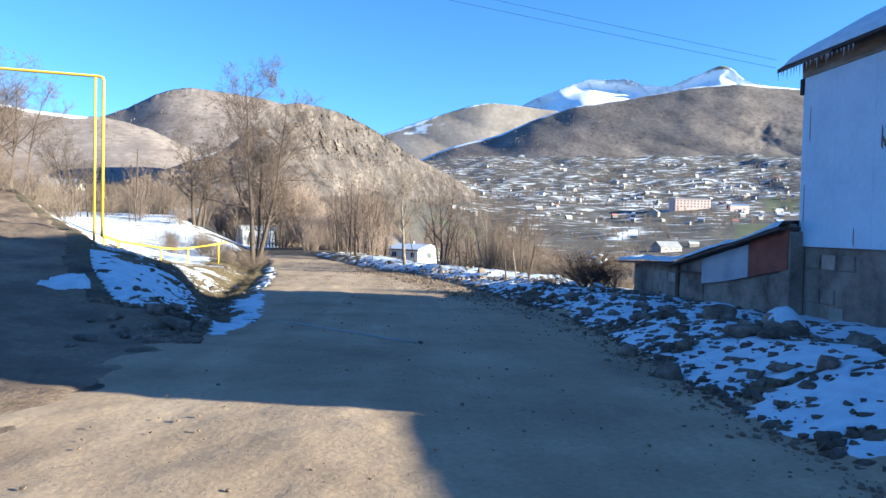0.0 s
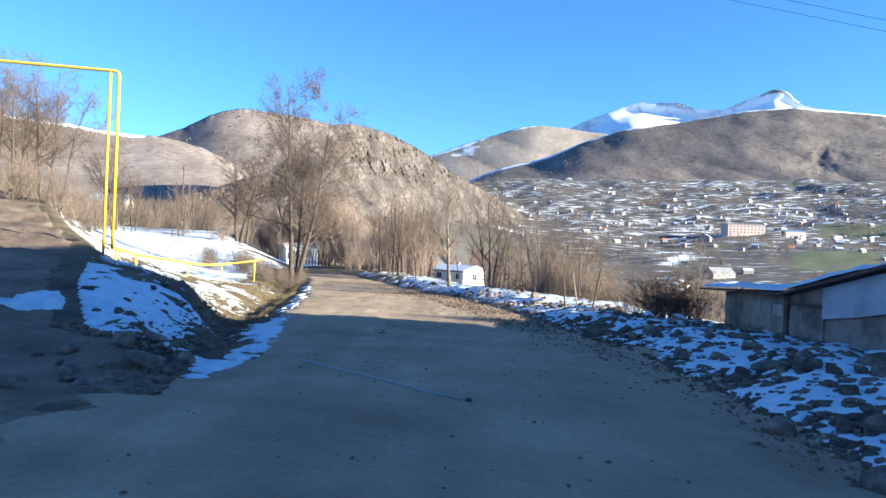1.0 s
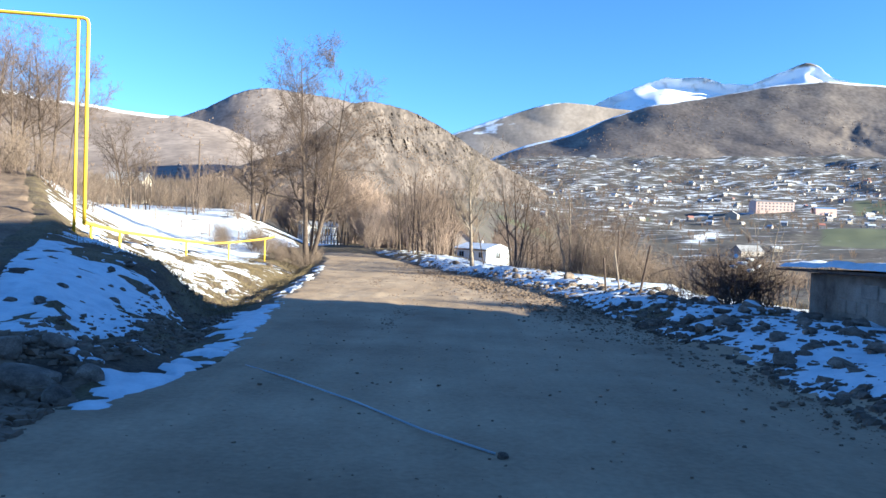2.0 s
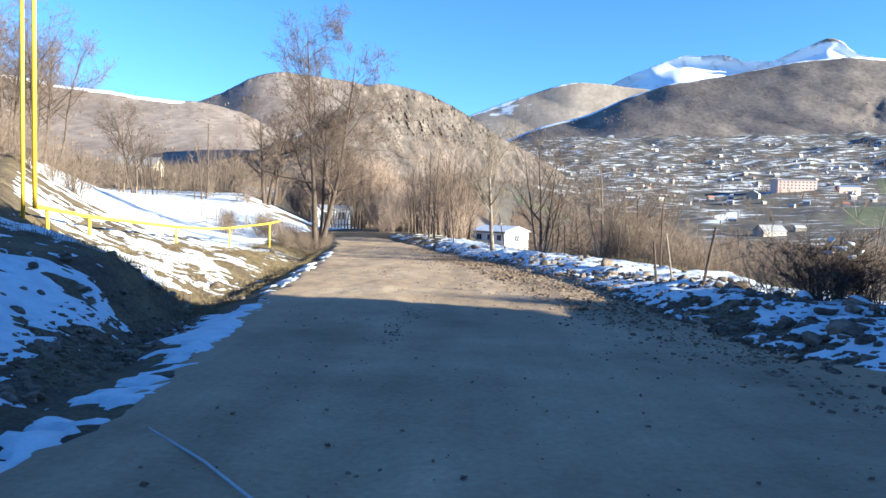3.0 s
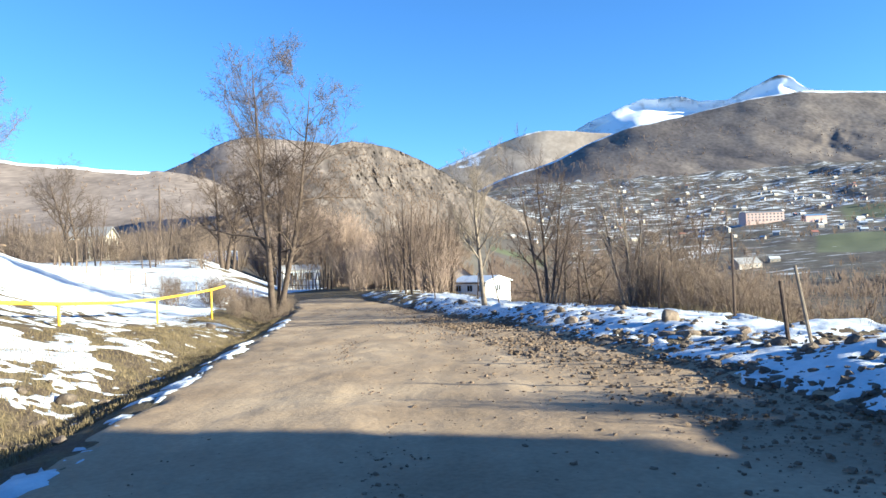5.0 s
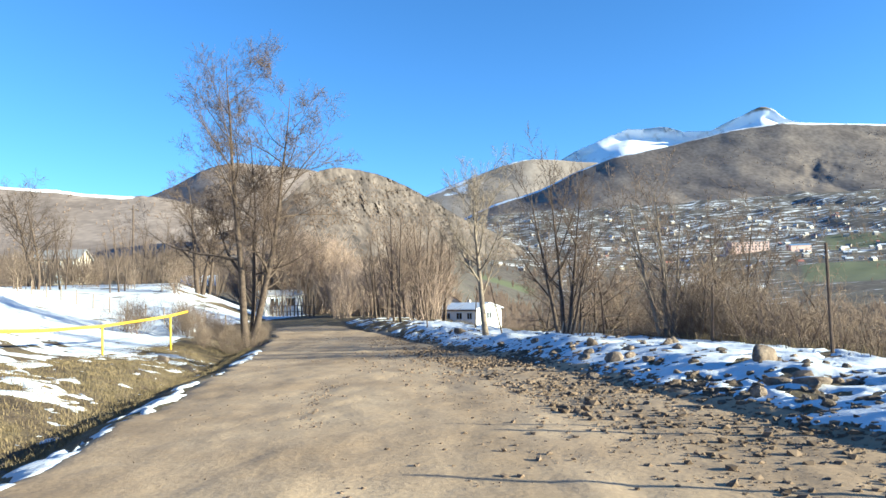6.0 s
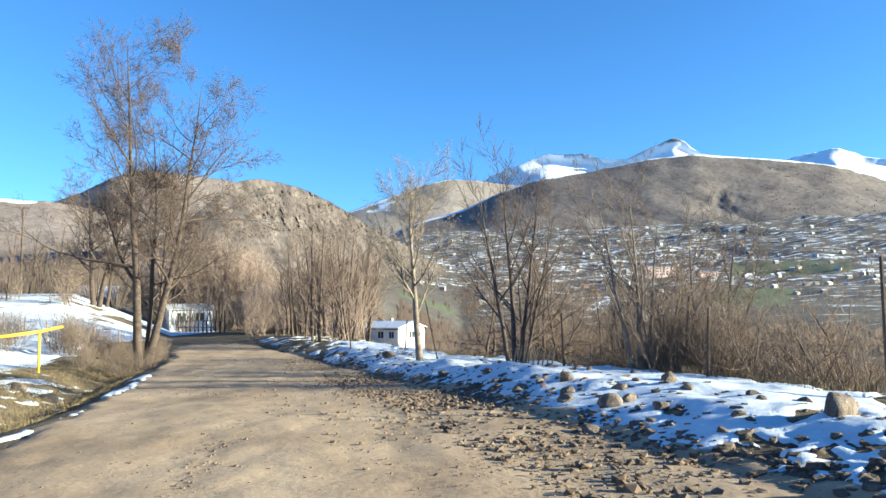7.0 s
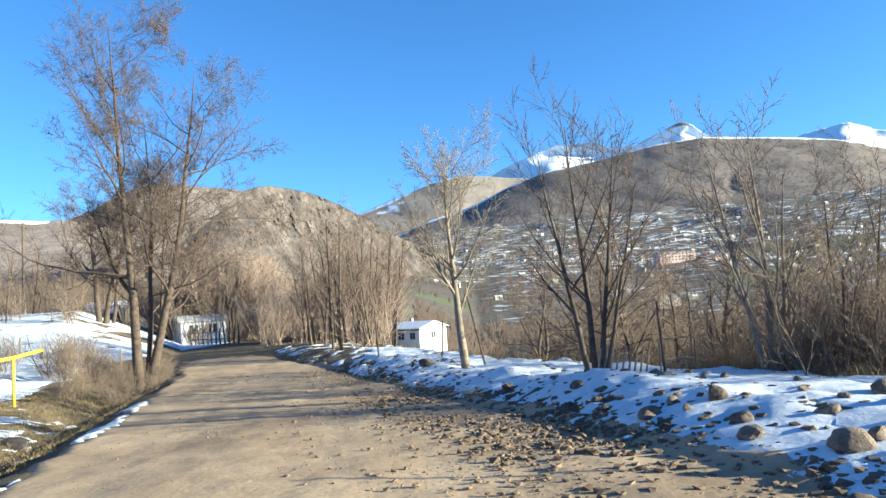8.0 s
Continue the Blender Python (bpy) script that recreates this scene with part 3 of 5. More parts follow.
hill("brown_mountain", "broad brown mountain with snow along its crest", [-6, -2, 1, 3, 5.5, 8, 9.1, 11.8, 15, 18.4, 20.8, 23.7, 27.1, 30, 33.2, 36.4, 38.4, 41, 48, 60], [2.6, 3.2, 4.4, 5.7, 6.7, 7.3, 7.65, 8.85, 9.85, 10.2, 10.6, 11.05, 11.15, 10.7, 10.2, 9.5, 8.6, 7.6, 7.4, 7], 1900, 2600, 4.2, M_PEAK, 141,
     rough=0.009, n=560, m=110, hollow=(28.8, 2.0, 7.3, 1.5, 0.013), near_end=2250, far_end=3150, jag=0.02, snow=lambda a, e, t, v: 0.66 * np.clip((0.22 + 0.04 * np.clip((a - 22) / 4, 0, 1) - t + e) / 0.2, 0, 1) + 0.32 * np.clip((0.75 * np.clip((12 - a) / 4, 0, 1) - t + e) / 0.4, 0, 1) - 0.3)
hill("snow_mountain", "far snow-covered mountain ridge and peak", [5, 9, 11, 12.6, 14.5, 16, 17.2, 18.5, 20.2, 22, 23.1, 24.8, 25.4, 25.9, 26.5, 27.3, 29, 33, 34.9, 36.4, 37.4, 38.5, 44, 50], [6, 8.8, 10.05, 10.75, 11.4, 11.85, 11.75, 11.8, 11.25, 11.15, 11.6, 12.25, 12.45, 12.45, 12.05, 11.3, 10.8, 10.2, 10.5, 10.75, 10.4, 9.8, 9, 7], 3300, 4300, 8.0, M_SNOWPEAK, 151,
     rough=0.036, blur=0.3, jag=0.1, snow=lambda a, e, t, v: 0.48 - 0.42 * np.clip(1.4 - np.abs(a - 25.5), 0, 1) * np.clip((0.34 - t + e) / 0.25, 0, 1))

M_BLOCK = mat("pale_tuff_block", [(0.3, (0.22, 0.185, 0.15)), (0.7, (0.36, 0.31, 0.255))], 3, 8, 0.95, 0.6, 12, fine=0.2, rand=0.25, dist=0.03)


# ---- the house beside the road ----
def road_house():
    x0, x1, y0, y1 = 8.4, 17.0, 3.6, 13.6
    h = thing("house", (x0, y1, -1.0), "white-clad house on a stained base with a snowy roof", "house")

    def p(name, bm, m, label=""):
        ob = part(name, bm, m, h, label)
        ob.matrix_parent_inverse = Matrix.Translation((-x0, -y1, 1.0))
        return ob

    p("base_wall", box(x0 + 0.05, y0, -2.2, x1, y1, 1.17), M_STUCCO, "stained rough stucco base")
    p("wall", box(x0 + 0.02, y0 + 0.02, 1.17, x1, y1 - 0.02, 4.78), M_STUCCO)
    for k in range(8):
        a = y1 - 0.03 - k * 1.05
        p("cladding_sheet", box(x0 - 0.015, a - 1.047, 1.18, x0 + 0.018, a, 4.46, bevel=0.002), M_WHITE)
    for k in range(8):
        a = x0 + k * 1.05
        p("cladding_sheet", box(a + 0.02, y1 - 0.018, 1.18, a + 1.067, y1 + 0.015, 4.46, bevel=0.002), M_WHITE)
    p("frieze_board", box(x0 - 0.03, y0, 4.462, x0 + 0.017, y1 + 0.02, 4.8, bevel=0.01), M_WOOD, "weathered board under the eave")
    p("frieze_board", box(x0 + 0.02, y1 - 0.016, 4.462, x1, y1 + 0.03, 4.8, bevel=0.01), M_WOOD)
    rb = random.Random(4)
    for row in range(4):
        for k in range(3):
            if rb.random() < 0.3:
                continue
            a = y1 - 0.02 - k * 0.5 - 0.22 * (row % 2)
            p("block", box(x0 + 0.02, a - rb.uniform(0.38, 0.46), -0.2 + row * 0.32, x0 + 0.06, a, 0.08 + row * 0.32, bevel=0.015), M_BLOCK if rb.random() < 0.5 else M_STUCCO)
    p("meter_box", box(x0 - 0.2, y1 - 0.02, 1.28, x0 - 0.02, y1 + 0.2, 1.62, bevel=0.015), M_STUCCO, "grey electric meter box")
    rp = random.Random(8)
    for k in range(15):
        a, z, w, hh = 10.55 + rp.random() * 0.75, 2.35 + rp.random() * 1.0, rp.uniform(0.03, 0.11), rp.uniform(0.1, 0.42)
        p("peeled_patch", prism([(a, z), (a + w, z + 0.05), (a + w * 0.8, z + hh), (a + w * 0.2, z + hh * 0.85)], "x", x0 - 0.018 - 0.0006 * k, x0 - 0.0155), M_STUCCO, "dark patch of peeled paint")
    for a, z, w, hh in ((13.42, 1.6, 0.03, 0.8), (11.9, 1.2, 0.03, 0.35), (13.3, 3.2, 0.025, 0.7)):
        p("peeled_patch", prism([(a, z), (a + w, z + 0.08), (a + w * 0.8, z + hh), (a + w * 0.2, z + hh * 0.9)], "x", x0 - 0.02, x0 - 0.016), M_STUCCO)
    p("corner_bracket", box(x0 - 0.05, y1 - 0.05, 4.15, x0 + 0.06, y1 + 0.06, 4.46, bevel=0.01), M_DARK)
    xm, zr = (x0 + x1) / 2, 7.4
    e, s = 0.28, (7.4 - 4.74) / ((x1 - x0) / 2 + 0.28)
    roof = [(x0 - e, 4.74), (xm, zr), (x1 + e, 4.74), (x1 + e, 4.66), (xm, zr - 0.09), (x0 - e, 4.66)]
    p("roof", prism(roof, "y", y0 - 0.4, y1 + 0.5), M_IRON, "rusty corrugated sheet roof")
    v, f = [], []
    for k in range(110):
        y = y0 - 0.38 + k * 0.083
        tube([Vector((x0 - e - 0.03, y, 4.67)), Vector((x0 - e + 0.35, y, 4.67 + 0.38 * s))], [0.03, 0.03], 5, v, f)
    ob = raw("roof_corrugation", v, f, M_IRON, h)
    ob.matrix_parent_inverse = Matrix.Translation((-x0, -y1, 1.0))
    ri = random.Random(12)
    for k in range(22):
        y = y1 + 0.45 - k * 0.11 - ri.random() * 0.06
        v, f = [], []
        tube([Vector((x0 - e - 0.02, y, 4.66)), Vector((x0 - e - 0.02, y, 4.66 - ri.uniform(0.06, 0.26)))], [0.012, 0.0], 5, v, f)
        raw("icicle", v, f, M_ICE, h, True).matrix_parent_inverse = Matrix.Translation((-x0, -y1, 1.0))
    gable = [(x0 + 0.03, 4.78), (xm, zr - 0.1), (x1 - 0.03, 4.78)]
    p("gable", prism(gable, "y", y1 - 0.15, y1 - 0.02), M_WOOD)
    us, vs_ = np.linspace(0, 1, 40), np.linspace(0, 1, 60)
    U, V = np.meshgrid(us, vs_, indexing="ij")
    X = x0 - e + 0.02 + U * (xm - x0 + e)
    Yy = y0 - 0.38 + V * (y1 - y0 + 0.86)
    Zs = 4.76 + (X - x0 + e) * s + 0.14 * np.clip(np.minimum(np.minimum(U, V), 1 - V) * 14, 0, 1) ** 0.5 * (1 + 0.5 * fbm(X, Yy, 77))
    ob = sheet("roof_snow", X, Yy, Zs, M_SNOW, h)
    ob.matrix_parent_inverse = Matrix.Translation((-x0, -y1, 1.0))
    X2 = x1 + e - 0.02 - U * (xm - x0 + e)
    ob = sheet("roof_snow", X2[::-1], Yy, Zs[::-1], M_SNOW, h)
    ob.matrix_parent_inverse = Matrix.Translation((-x0, -y1, 1.0))
    return h


home = road_house()
home.location, home.scale = (10.25, 17.3, -1.72), (1.2, 1.2, 1.2)


def shed():
    h = thing("shed", (8.0, 18, -0.9), "low stone and sheet-metal shed with a snowy roof", "shed")

    def p(name, bm, m, label=""):
        ob = part(name, bm, m, h, label)
        ob.matrix_parent_inverse = Matrix.Translation((-8.0, -18, 0.9))
        return ob

    p("stone_wall", prism([(13.62, -2), (16.95, -2), (16.95, 0.77), (13.62, 1.46)], "x", 8.06, 8.4), M_STUCCO, "rough mud-plastered stone wall")
    p("stone_wall", prism([(16.95, -2), (20.9, -2), (20.9, 0.425), (18.3, 0.495), (16.95, 0.77)], "x", 8.02, 8.4), M_STUCCO)
    p("end_wall", box(8.02, 20.9, -2.2, 12.0, 21.2, 0.42), M_STUCCO)
    p("post", box(7.95, 18.2, -1.4, 8.02, 18.34, 0.5), M_IRON, "dark post in the wall")
    for a, b, c in ((18.95, 19.45, 0.03), (18.45, 18.9, 0.0), (17.7, 18.1, -0.08)):
        p("block", box(8.0, a, c, 8.03, b, c + 0.27, bevel=0.012), M_BLOCK, "pale block in the wall")
    p("door_panel", prism([(13.3, 0.66), (14.78, 0.4), (14.78, 1.24), (13.3, 1.54)], "x", 7.98, 8.05), M_RUST, "rust-red metal sheet")
    p("metal_sheet", prism([(14.8, 0.4), (15.85, 0.22), (15.85, 0.98), (14.8, 1.18)], "x", 7.97, 8.03), M_GREYSHEET, "pale grey metal sheet")
    p("metal_sheet", prism([(15.87, 0.22), (16.95, 0.08), (16.95, 0.74), (15.87, 0.97)], "x", 7.98, 8.04), M_GREYSHEET)
    rb = random.Random(5)
    for row in range(3):
        for k in range(11):
            if rb.random() < 0.62 or row == 2:
                continue
            a = 17.1 + k * 0.33 + 0.16 * (row % 2)
            p("block", box(8.0, a, -0.62 + row * 0.3, 8.03, a + rb.uniform(0.24, 0.3), -0.36 + row * 0.3 + rb.uniform(-0.02, 0.02), bevel=0.012), M_STUCCO)
    p("lintel", box(7.97, 16.95, 0.3, 8.05, 18.2, 0.38), M_IRON)
    p("corner_pier", box(8.0, 13.24, -1.6, 8.39, 13.6, 1.5, bevel=0.02), M_STUCCO, "rough stone pier between shed and house")
    prof = [(13.35, 1.6), (18.3, 0.56), (22.2, 0.46), (22.2, 0.42), (18.3, 0.50), (13.35, 1.53)]
    p("roof", prism(prof, "x", 7.75, 12.2), M_IRON, "dark sheet roof")
    xs, ys = np.linspace(7.76, 12.2, 30), np.linspace(13.4, 22.22, 70)
    X, Yy = np.meshgrid(xs, ys, indexing="ij")
    edge = np.clip(np.minimum(X - 7.75, 22.24 - Yy) * 9, 0, 1) ** 0.5
    Zs = np.interp(Yy, [13.1, 18.3, 22.4], [1.62, 0.56, 0.46]) + (0.05 + 0.1 * (1 + 1.6 * fbm(X * 1.3, Yy * 0.8, 71))) * edge
    ob = sheet("roof_snow", X, Yy, Zs, M_SNOW, h)
    ob.matrix_parent_inverse = Matrix.Translation((-8.0, -18, 0.9))
    h.location, h.scale, h.rotation_euler = (9.34, 21.67, -1.31), (1.0, 0.98, 1.06), (0, 0, radians(7))


shed()


def neighbour_house():
    """An unseen neighbour added behind the house and shed, so that its shade falls over the road."""
    h = thing("neighbour_house", (21, 16, -2), "unseen stone house with a sheet gable roof, added behind the shed for its shade", "house")
    for name, bm, m in (("wall", box(17.6, 10.0, -4, 24.5, 15.4, 5.6), M_STUCCO), ("roof", prism([(17.2, 5.5), (21, 8.9), (24.9, 5.5), (24.9, 5.62), (21, 9.04), (17.2, 5.62)], "y", 9.8, 15.7), M_IRON)):
        ob = part(name, bm, m, h)
        ob.matrix_parent_inverse = Matrix.Translation((-21, -16, 2))
    h.location, h.scale = (25.4, 18.9, -2.92), (1.2, 1.2, 1.2)
    # unseen low wall, added only to shade the near right of the road
    g = thing("garden_wall", (8.5, 0, -1), "plain unseen wall added beside the house to shade the road", "wall")
    ob = part("wall", box(10.3, -12, -1.8, 10.7, 5.25, 1.85), M_STUCCO, g)
    ob.matrix_parent_inverse = Matrix.Translation((-8.5, 0, 1))


neighbour_house()


# ---- yellow gas pipe ----
def gas_pipe():
    h = thing("gas_pipe", (-10.24, 29.18, 0.5), "yellow painted gas pipe with a tall square loop and low posts", "pipe")
    inv = Matrix.Translation((10.24, -29.18, -0.5))

    def add(name, pts, r, sides=8):
        v, f = pipe(pts, r, sides)
        ob = raw(name, v, f, M_YELLOW, h, True)
        ob.matrix_parent_inverse = inv
        return ob

    top = [(-10.24, 29.18, 0.52), (-10.24, 29.18, 6.36), (-10.28, 29.18, 6.48), (-10.4, 29.18, 6.53), (-14.3, 29.0, 6.66), (-19.4, 28.8, 6.8), (-19.52, 28.8, 6.76), (-19.56, 28.8, 6.6), (-19.6, 28.8, 0.8)]
    add("loop_pipe", top, 0.055)
    add("loop_support", [(-10.54, 29.18, 0.2), (-10.54, 29.18, 6.5)], 0.048)
    low = [(-10.24, 29.18, 0.52), (-10.4, 29.6, 0.52), (-11.2, 33.5, 0.2), (-11.86, 41.6, -0.33), (-12.8, 47.5, -0.6), (-13.45, 53, -0.72), (-12.8, 56, -0.6), (-12.32, 57.3, -0.5), (-12.0, 58.6, -0.36)]
    add("low_pipe", low, 0.06)
    for x, y, z in ((-10.6, 30.3, 0.46), (-11.2, 33.5, 0.2), (-11.86, 41.6, -0.33), (-13.45, 53, -0.72), (-12.32, 57.3, -0.5)):
        add("post", [(x, y, ground_at(x, y) - 0.2), (x, y, z)], 0.05)
    return h


gas_pipe()


# ---- bare trees and brush ----
def grow(rng, verts, faces, p, d, length, radius, level, top, spec, tips):
    n = spec["segs"][level]
    pts, rad = [p.copy()], [radius]
    q = p.copy()
    dd = d.copy()
    end = radius * spec["taper"][level]
    for k in range(n):
        w = spec["wander"][level]
        dd = (dd + Vector((rng.uniform(-w, w), rng.uniform(-w, w), rng.uniform(-w, w) + spec["lift"][level]))).normalized()
        q = q + dd * (length / n)
        pts.append(q.copy())
        rad.append(radius + (end - radius) * (k + 1) / n)
    target = (verts, faces) if level < spec["split"] else tips
    tube(pts, rad, spec["sides"][level], *target)
    if level + 1 >= top:
        return
    cnt = spec["kids"][level]
    for k in range(cnt):
        t = spec["first"][level] + (1 - spec["first"][level]) * (k + rng.random() * 0.9) / cnt
        i = min(int(t * n), n - 1)
        u = t * n - i
        base = pts[i].lerp(pts[i + 1], min(u, 1))
        ax = (pts[i + 1] - pts[i]).normalized()
        ang = radians(rng.uniform(*spec["angle"][level]))
        side = ax.orthogonal().normalized()
        side.rotate(Matrix.Rotation(rng.uniform(0, 6.283), 3, ax))
        nd = (ax * math.cos(ang) + side * math.sin(ang)).normalized()
        L = length * rng.uniform(*spec["ratio"][level]) * (1.15 - 0.55 * t)
        r = (radius + (end - radius) * t) * rng.uniform(0.42, 0.62)
        grow(rng, verts, faces, base, nd, L, max(r, spec["min_r"]), level + 1, top, spec, tips)


VASE = dict(segs=[8, 7, 4, 2, 1], taper=[0.1, 0.15, 0.35, 0, 0], wander=[0.06, 0.09, 0.15, 0.2, 0.3], lift=[0.03, 0.07, 0.08, 0.05, 0.02], split=2, sides=[8, 5, 4, 3, 3],
            kids=[17, 11, 8, 3, 0], first=[0.27, 0.15, 0.12, 0.15, 0], angle=[(24, 60), (18, 44), (20, 50), (25, 60), (0, 0)], ratio=[(0.42, 0.66), (0.3, 0.5), (0.35, 0.55), (0.4, 0.7), (0, 0)], min_r=0.0065)
STEMS = dict(VASE, kids=[9, 9, 6, 0, 0], first=[0.22, 0.2, 0.12, 0.15, 0], angle=[(24, 56), (22, 55), (20, 55), (25, 60), (0, 0)], ratio=[(0.36, 0.6), (0.28, 0.48), (0.35, 0.55), (0.4, 0.7), (0, 0)])
CROOKED = dict(VASE, wander=[0.2, 0.26, 0.3, 0.3, 0.3], lift=[0.02, 0.04, 0.04, 0.03, 0.02], kids=[10, 8, 6, 3, 0], first=[0.15, 0.15, 0.12, 0.1, 0], angle=[(30, 78), (28, 70), (25, 65), (25, 65), (0, 0)])
TREE = dict(segs=[9, 6, 4, 2, 1], taper=[0.25, 0.3, 0.35, 0.4, 0], wander=[0.1, 0.17, 0.22, 0.26, 0.3], lift=[0.04, 0.06, 0.06, 0.04, 0.02], split=2, sides=[7, 5, 4, 3, 3],
            kids=[12, 8, 6, 5, 0], first=[0.3, 0.25, 0.2, 0.15, 0], angle=[(32, 68), (28, 65), (25, 65), (25, 70), (0, 0)], ratio=[(0.4, 0.62), (0.4, 0.6), (0.4, 0.62), (0.4, 0.7), (0, 0)], min_r=0.007)
SHRUB = dict(segs=[6, 4, 2], taper=[0.3, 0.4, 0], wander=[0.22, 0.28, 0.3], lift=[0.03, 0.05, 0.04], split=1, sides=[4, 3, 3],
             kids=[11, 5, 0], first=[0.12, 0.12, 0], angle=[(24, 70), (25, 68), (0, 0)], ratio=[(0.35, 0.6), (0.4, 0.7), (0, 0)], min_r=0.006)
RODS = dict(SHRUB, segs=[5, 3, 1], wander=[0.1, 0.18, 0.24], lift=[0.05, 0.07, 0.05], kids=[10, 4, 0], angle=[(16, 46), (20, 56), (0, 0)])
SAPLING = dict(segs=[7, 4, 2], taper=[0.25, 0.35, 0], wander=[0.08, 0.18, 0.24], lift=[0.04, 0.08, 0.06], split=1, sides=[5, 3, 3],
               kids=[13, 8, 0], first=[0.25, 0.15, 0], angle=[(20, 50), (20, 60), (0, 0)], ratio=[(0.3, 0.5), (0.35, 0.6), (0, 0)], min_r=0.012)


def bare_tree(name, seed, stems, levels, label, category="tree", bark=None, twig=None, spec=TREE, group=""):
    """stems: base x, y, lean x, lean y, length, radius. Built at the origin."""
    rng = random.Random(seed)
    v, f, tv, tf = [], [], [], []
    for bx, by, lx, ly, length, r in stems:
        grow(rng, v, f, Vector((bx, by, -0.15)), Vector((lx, ly, 1)).normalized(), length, r, 0, levels, spec, (tv, tf))
    h = thing(name, (0, 0, 0), label, category, group)
    wild = category == "shrub"
    a = raw("stem_tangle" if wild else "trunk", v, f, bark or M_BARK, h, True)
    b = raw("twig_tangle" if wild else "crown", tv, tf, twig or M_TWIG, h, True)
    if wild:
        tagged(a, kind="stuff"), tagged(b, kind="stuff")
    return h


def put(ob, x, y, scale=1.0, turn=0.0, sink=0.0, label=""):
    c = copy_thing(ob, pose(x, y, ground_at(x, y) - sink, 0, 0, turn))
    c.scale = (scale, scale, scale)
    if label:
        tagged(c, label)
    return c


def drop_master(ob):
    for o in (*ob.children_recursive, ob):
        bpy.data.objects.remove(o)


def settle(ob, x, y, turn=0.0, sink=0.0):
    ob.location = (x, y, ground_at(x, y) - sink)
    ob.rotation_euler = (0, 0, radians(turn))
    return ob


BIG = dict(segs=[12, 8, 6, 3, 1], taper=[0.06, 0.15, 0.3, 0.35, 0], wander=[0.055, 0.16, 0.22, 0.28, 0.3], lift=[0.03, 0.06, 0.08, 0.05, 0.02], split=2, sides=[9, 6, 4, 3, 3],
           kids=[14, 11, 9, 5, 0], first=[0.24, 0.2, 0.15, 0.1, 0], angle=[(38, 76), (28, 64), (25, 62), (25, 68), (0, 0)], ratio=[(0.27, 0.45), (0.36, 0.56), (0.38, 0.58), (0.4, 0.65), (0, 0)], min_r=0.0085)
settle(bare_tree("roadside_tree", 37, [(-0.1, 0, -0.1, 0.0, 17.2, 0.25), (0.12, 0.1, 0.22, 0.0, 15.8, 0.23), (0.05, 0.5, 0.03, 0.03, 14.0, 0.15), (0.2, 0.9, 0.1, 0.03, 11.5, 0.1)], 5, "tall bare tree with two leaning trunks beside the road", twig=M_DUSK, spec=BIG), -11.4, 67.5)
settle(bare_tree("tree", 9, [(0, 0, -0.1, 0, 12.5, 0.3), (0.5, 0.2, 0.06, 0, 13, 0.28), (1.2, 0.3, 0.12, 0, 11, 0.2)], 5, "dark twin-trunked bare tree at the edge of the snowy field", spec=BIG), -27.2, 107)
settle(bare_tree("dark_tree", 12, [(0, 0, -0.15, 0, 9.5, 0.2), (0.4, 0, 0.12, 0, 9, 0.17)], 5, "dark bare fruit tree beside the field fence", twig=M_BARK), -40.8, 97.8)
clump = bare_tree("tree_clump", 15, [(-1.2, 0, -0.1, 0, 9, 0.13), (0, 0.4, 0.02, 0, 9.5, 0.13), (0.9, 0, 0.1, 0, 9, 0.12), (1.6, 0.8, 0.15, 0, 8, 0.1)], 5, "clump of tall bare poplars above the side road", twig=M_TWIG)
settle(clump, -31.5, 63)
put(clump, -38, 72, 1.0, 70)
put(clump, -32.8, 60.5, 0.95, 150)
sapling = bare_tree("sapling_group", 47, [(-0.8, 0, -0.06, 0, 7, 0.09), (0.3, 0.4, 0.05, 0, 7.5, 0.1), (1.1, 0, 0.1, 0, 6, 0.08)], 3, "group of slim bare trees beyond the field", spec=SAPLING)
settle(sapling, -33, 56)
settle(bare_tree("young_tree", 21, [(0, 0, -0.05, 0, 6.3, 0.15)], 5, "bare young tree with pale bark above the verge", bark=M_PALE, twig=M_PALE, spec=VASE), 2.0, 55.5)
settle(bare_tree("bare_tree", 24, [(-0.12, 0, -0.22, 0, 5.7, 0.085), (0.05, 0.1, -0.04, 0.05, 6.3, 0.09), (0.15, 0.1, 0.1, 0, 5.8, 0.08), (0.2, 0, 0.26, -0.05, 4.9, 0.065)], 4, "many-stemmed bare tree with dark bark above the verge", twig=M_DUSK, spec=STEMS), 4.35, 49.8)
settle(bare_tree("bare_tree", 29, [(-0.1, 0, -0.2, 0, 4.5, 0.085), (0.1, 0.1, 0.0, 0, 4.8, 0.085), (0.2, 0.1, 0.22, 0, 4.2, 0.07)], 5, "bare tree with pale limbs among brush", bark=M_PALE, twig=M_TWIG, spec=STEMS), 6.9, 46.5)
settle(bare_tree("bare_tree", 31, [(0, 0, -0.14, 0, 4.6, 0.075), (0.3, 0, 0.12, 0, 4.9, 0.075), (0.5, 0.2, 0.32, 0, 4.4, 0.065)], 5, "bare tree with crooked limbs leaning over the slope", twig=M_TWIG, spec=STEMS), 9.3, 47.2)
settle(bare_tree("bare_tree", 35, [(0, 0, -0.22, 0, 4.4, 0.1), (0.3, 0.1, 0.25, 0, 4.6, 0.1), (0.1, 0.3, 0.6, 0.1, 4.2, 0.08)], 5, "low bare tree with long arching limbs above the verge", twig=M_TWIG, spec=CROOKED), 8.2, 50.5)

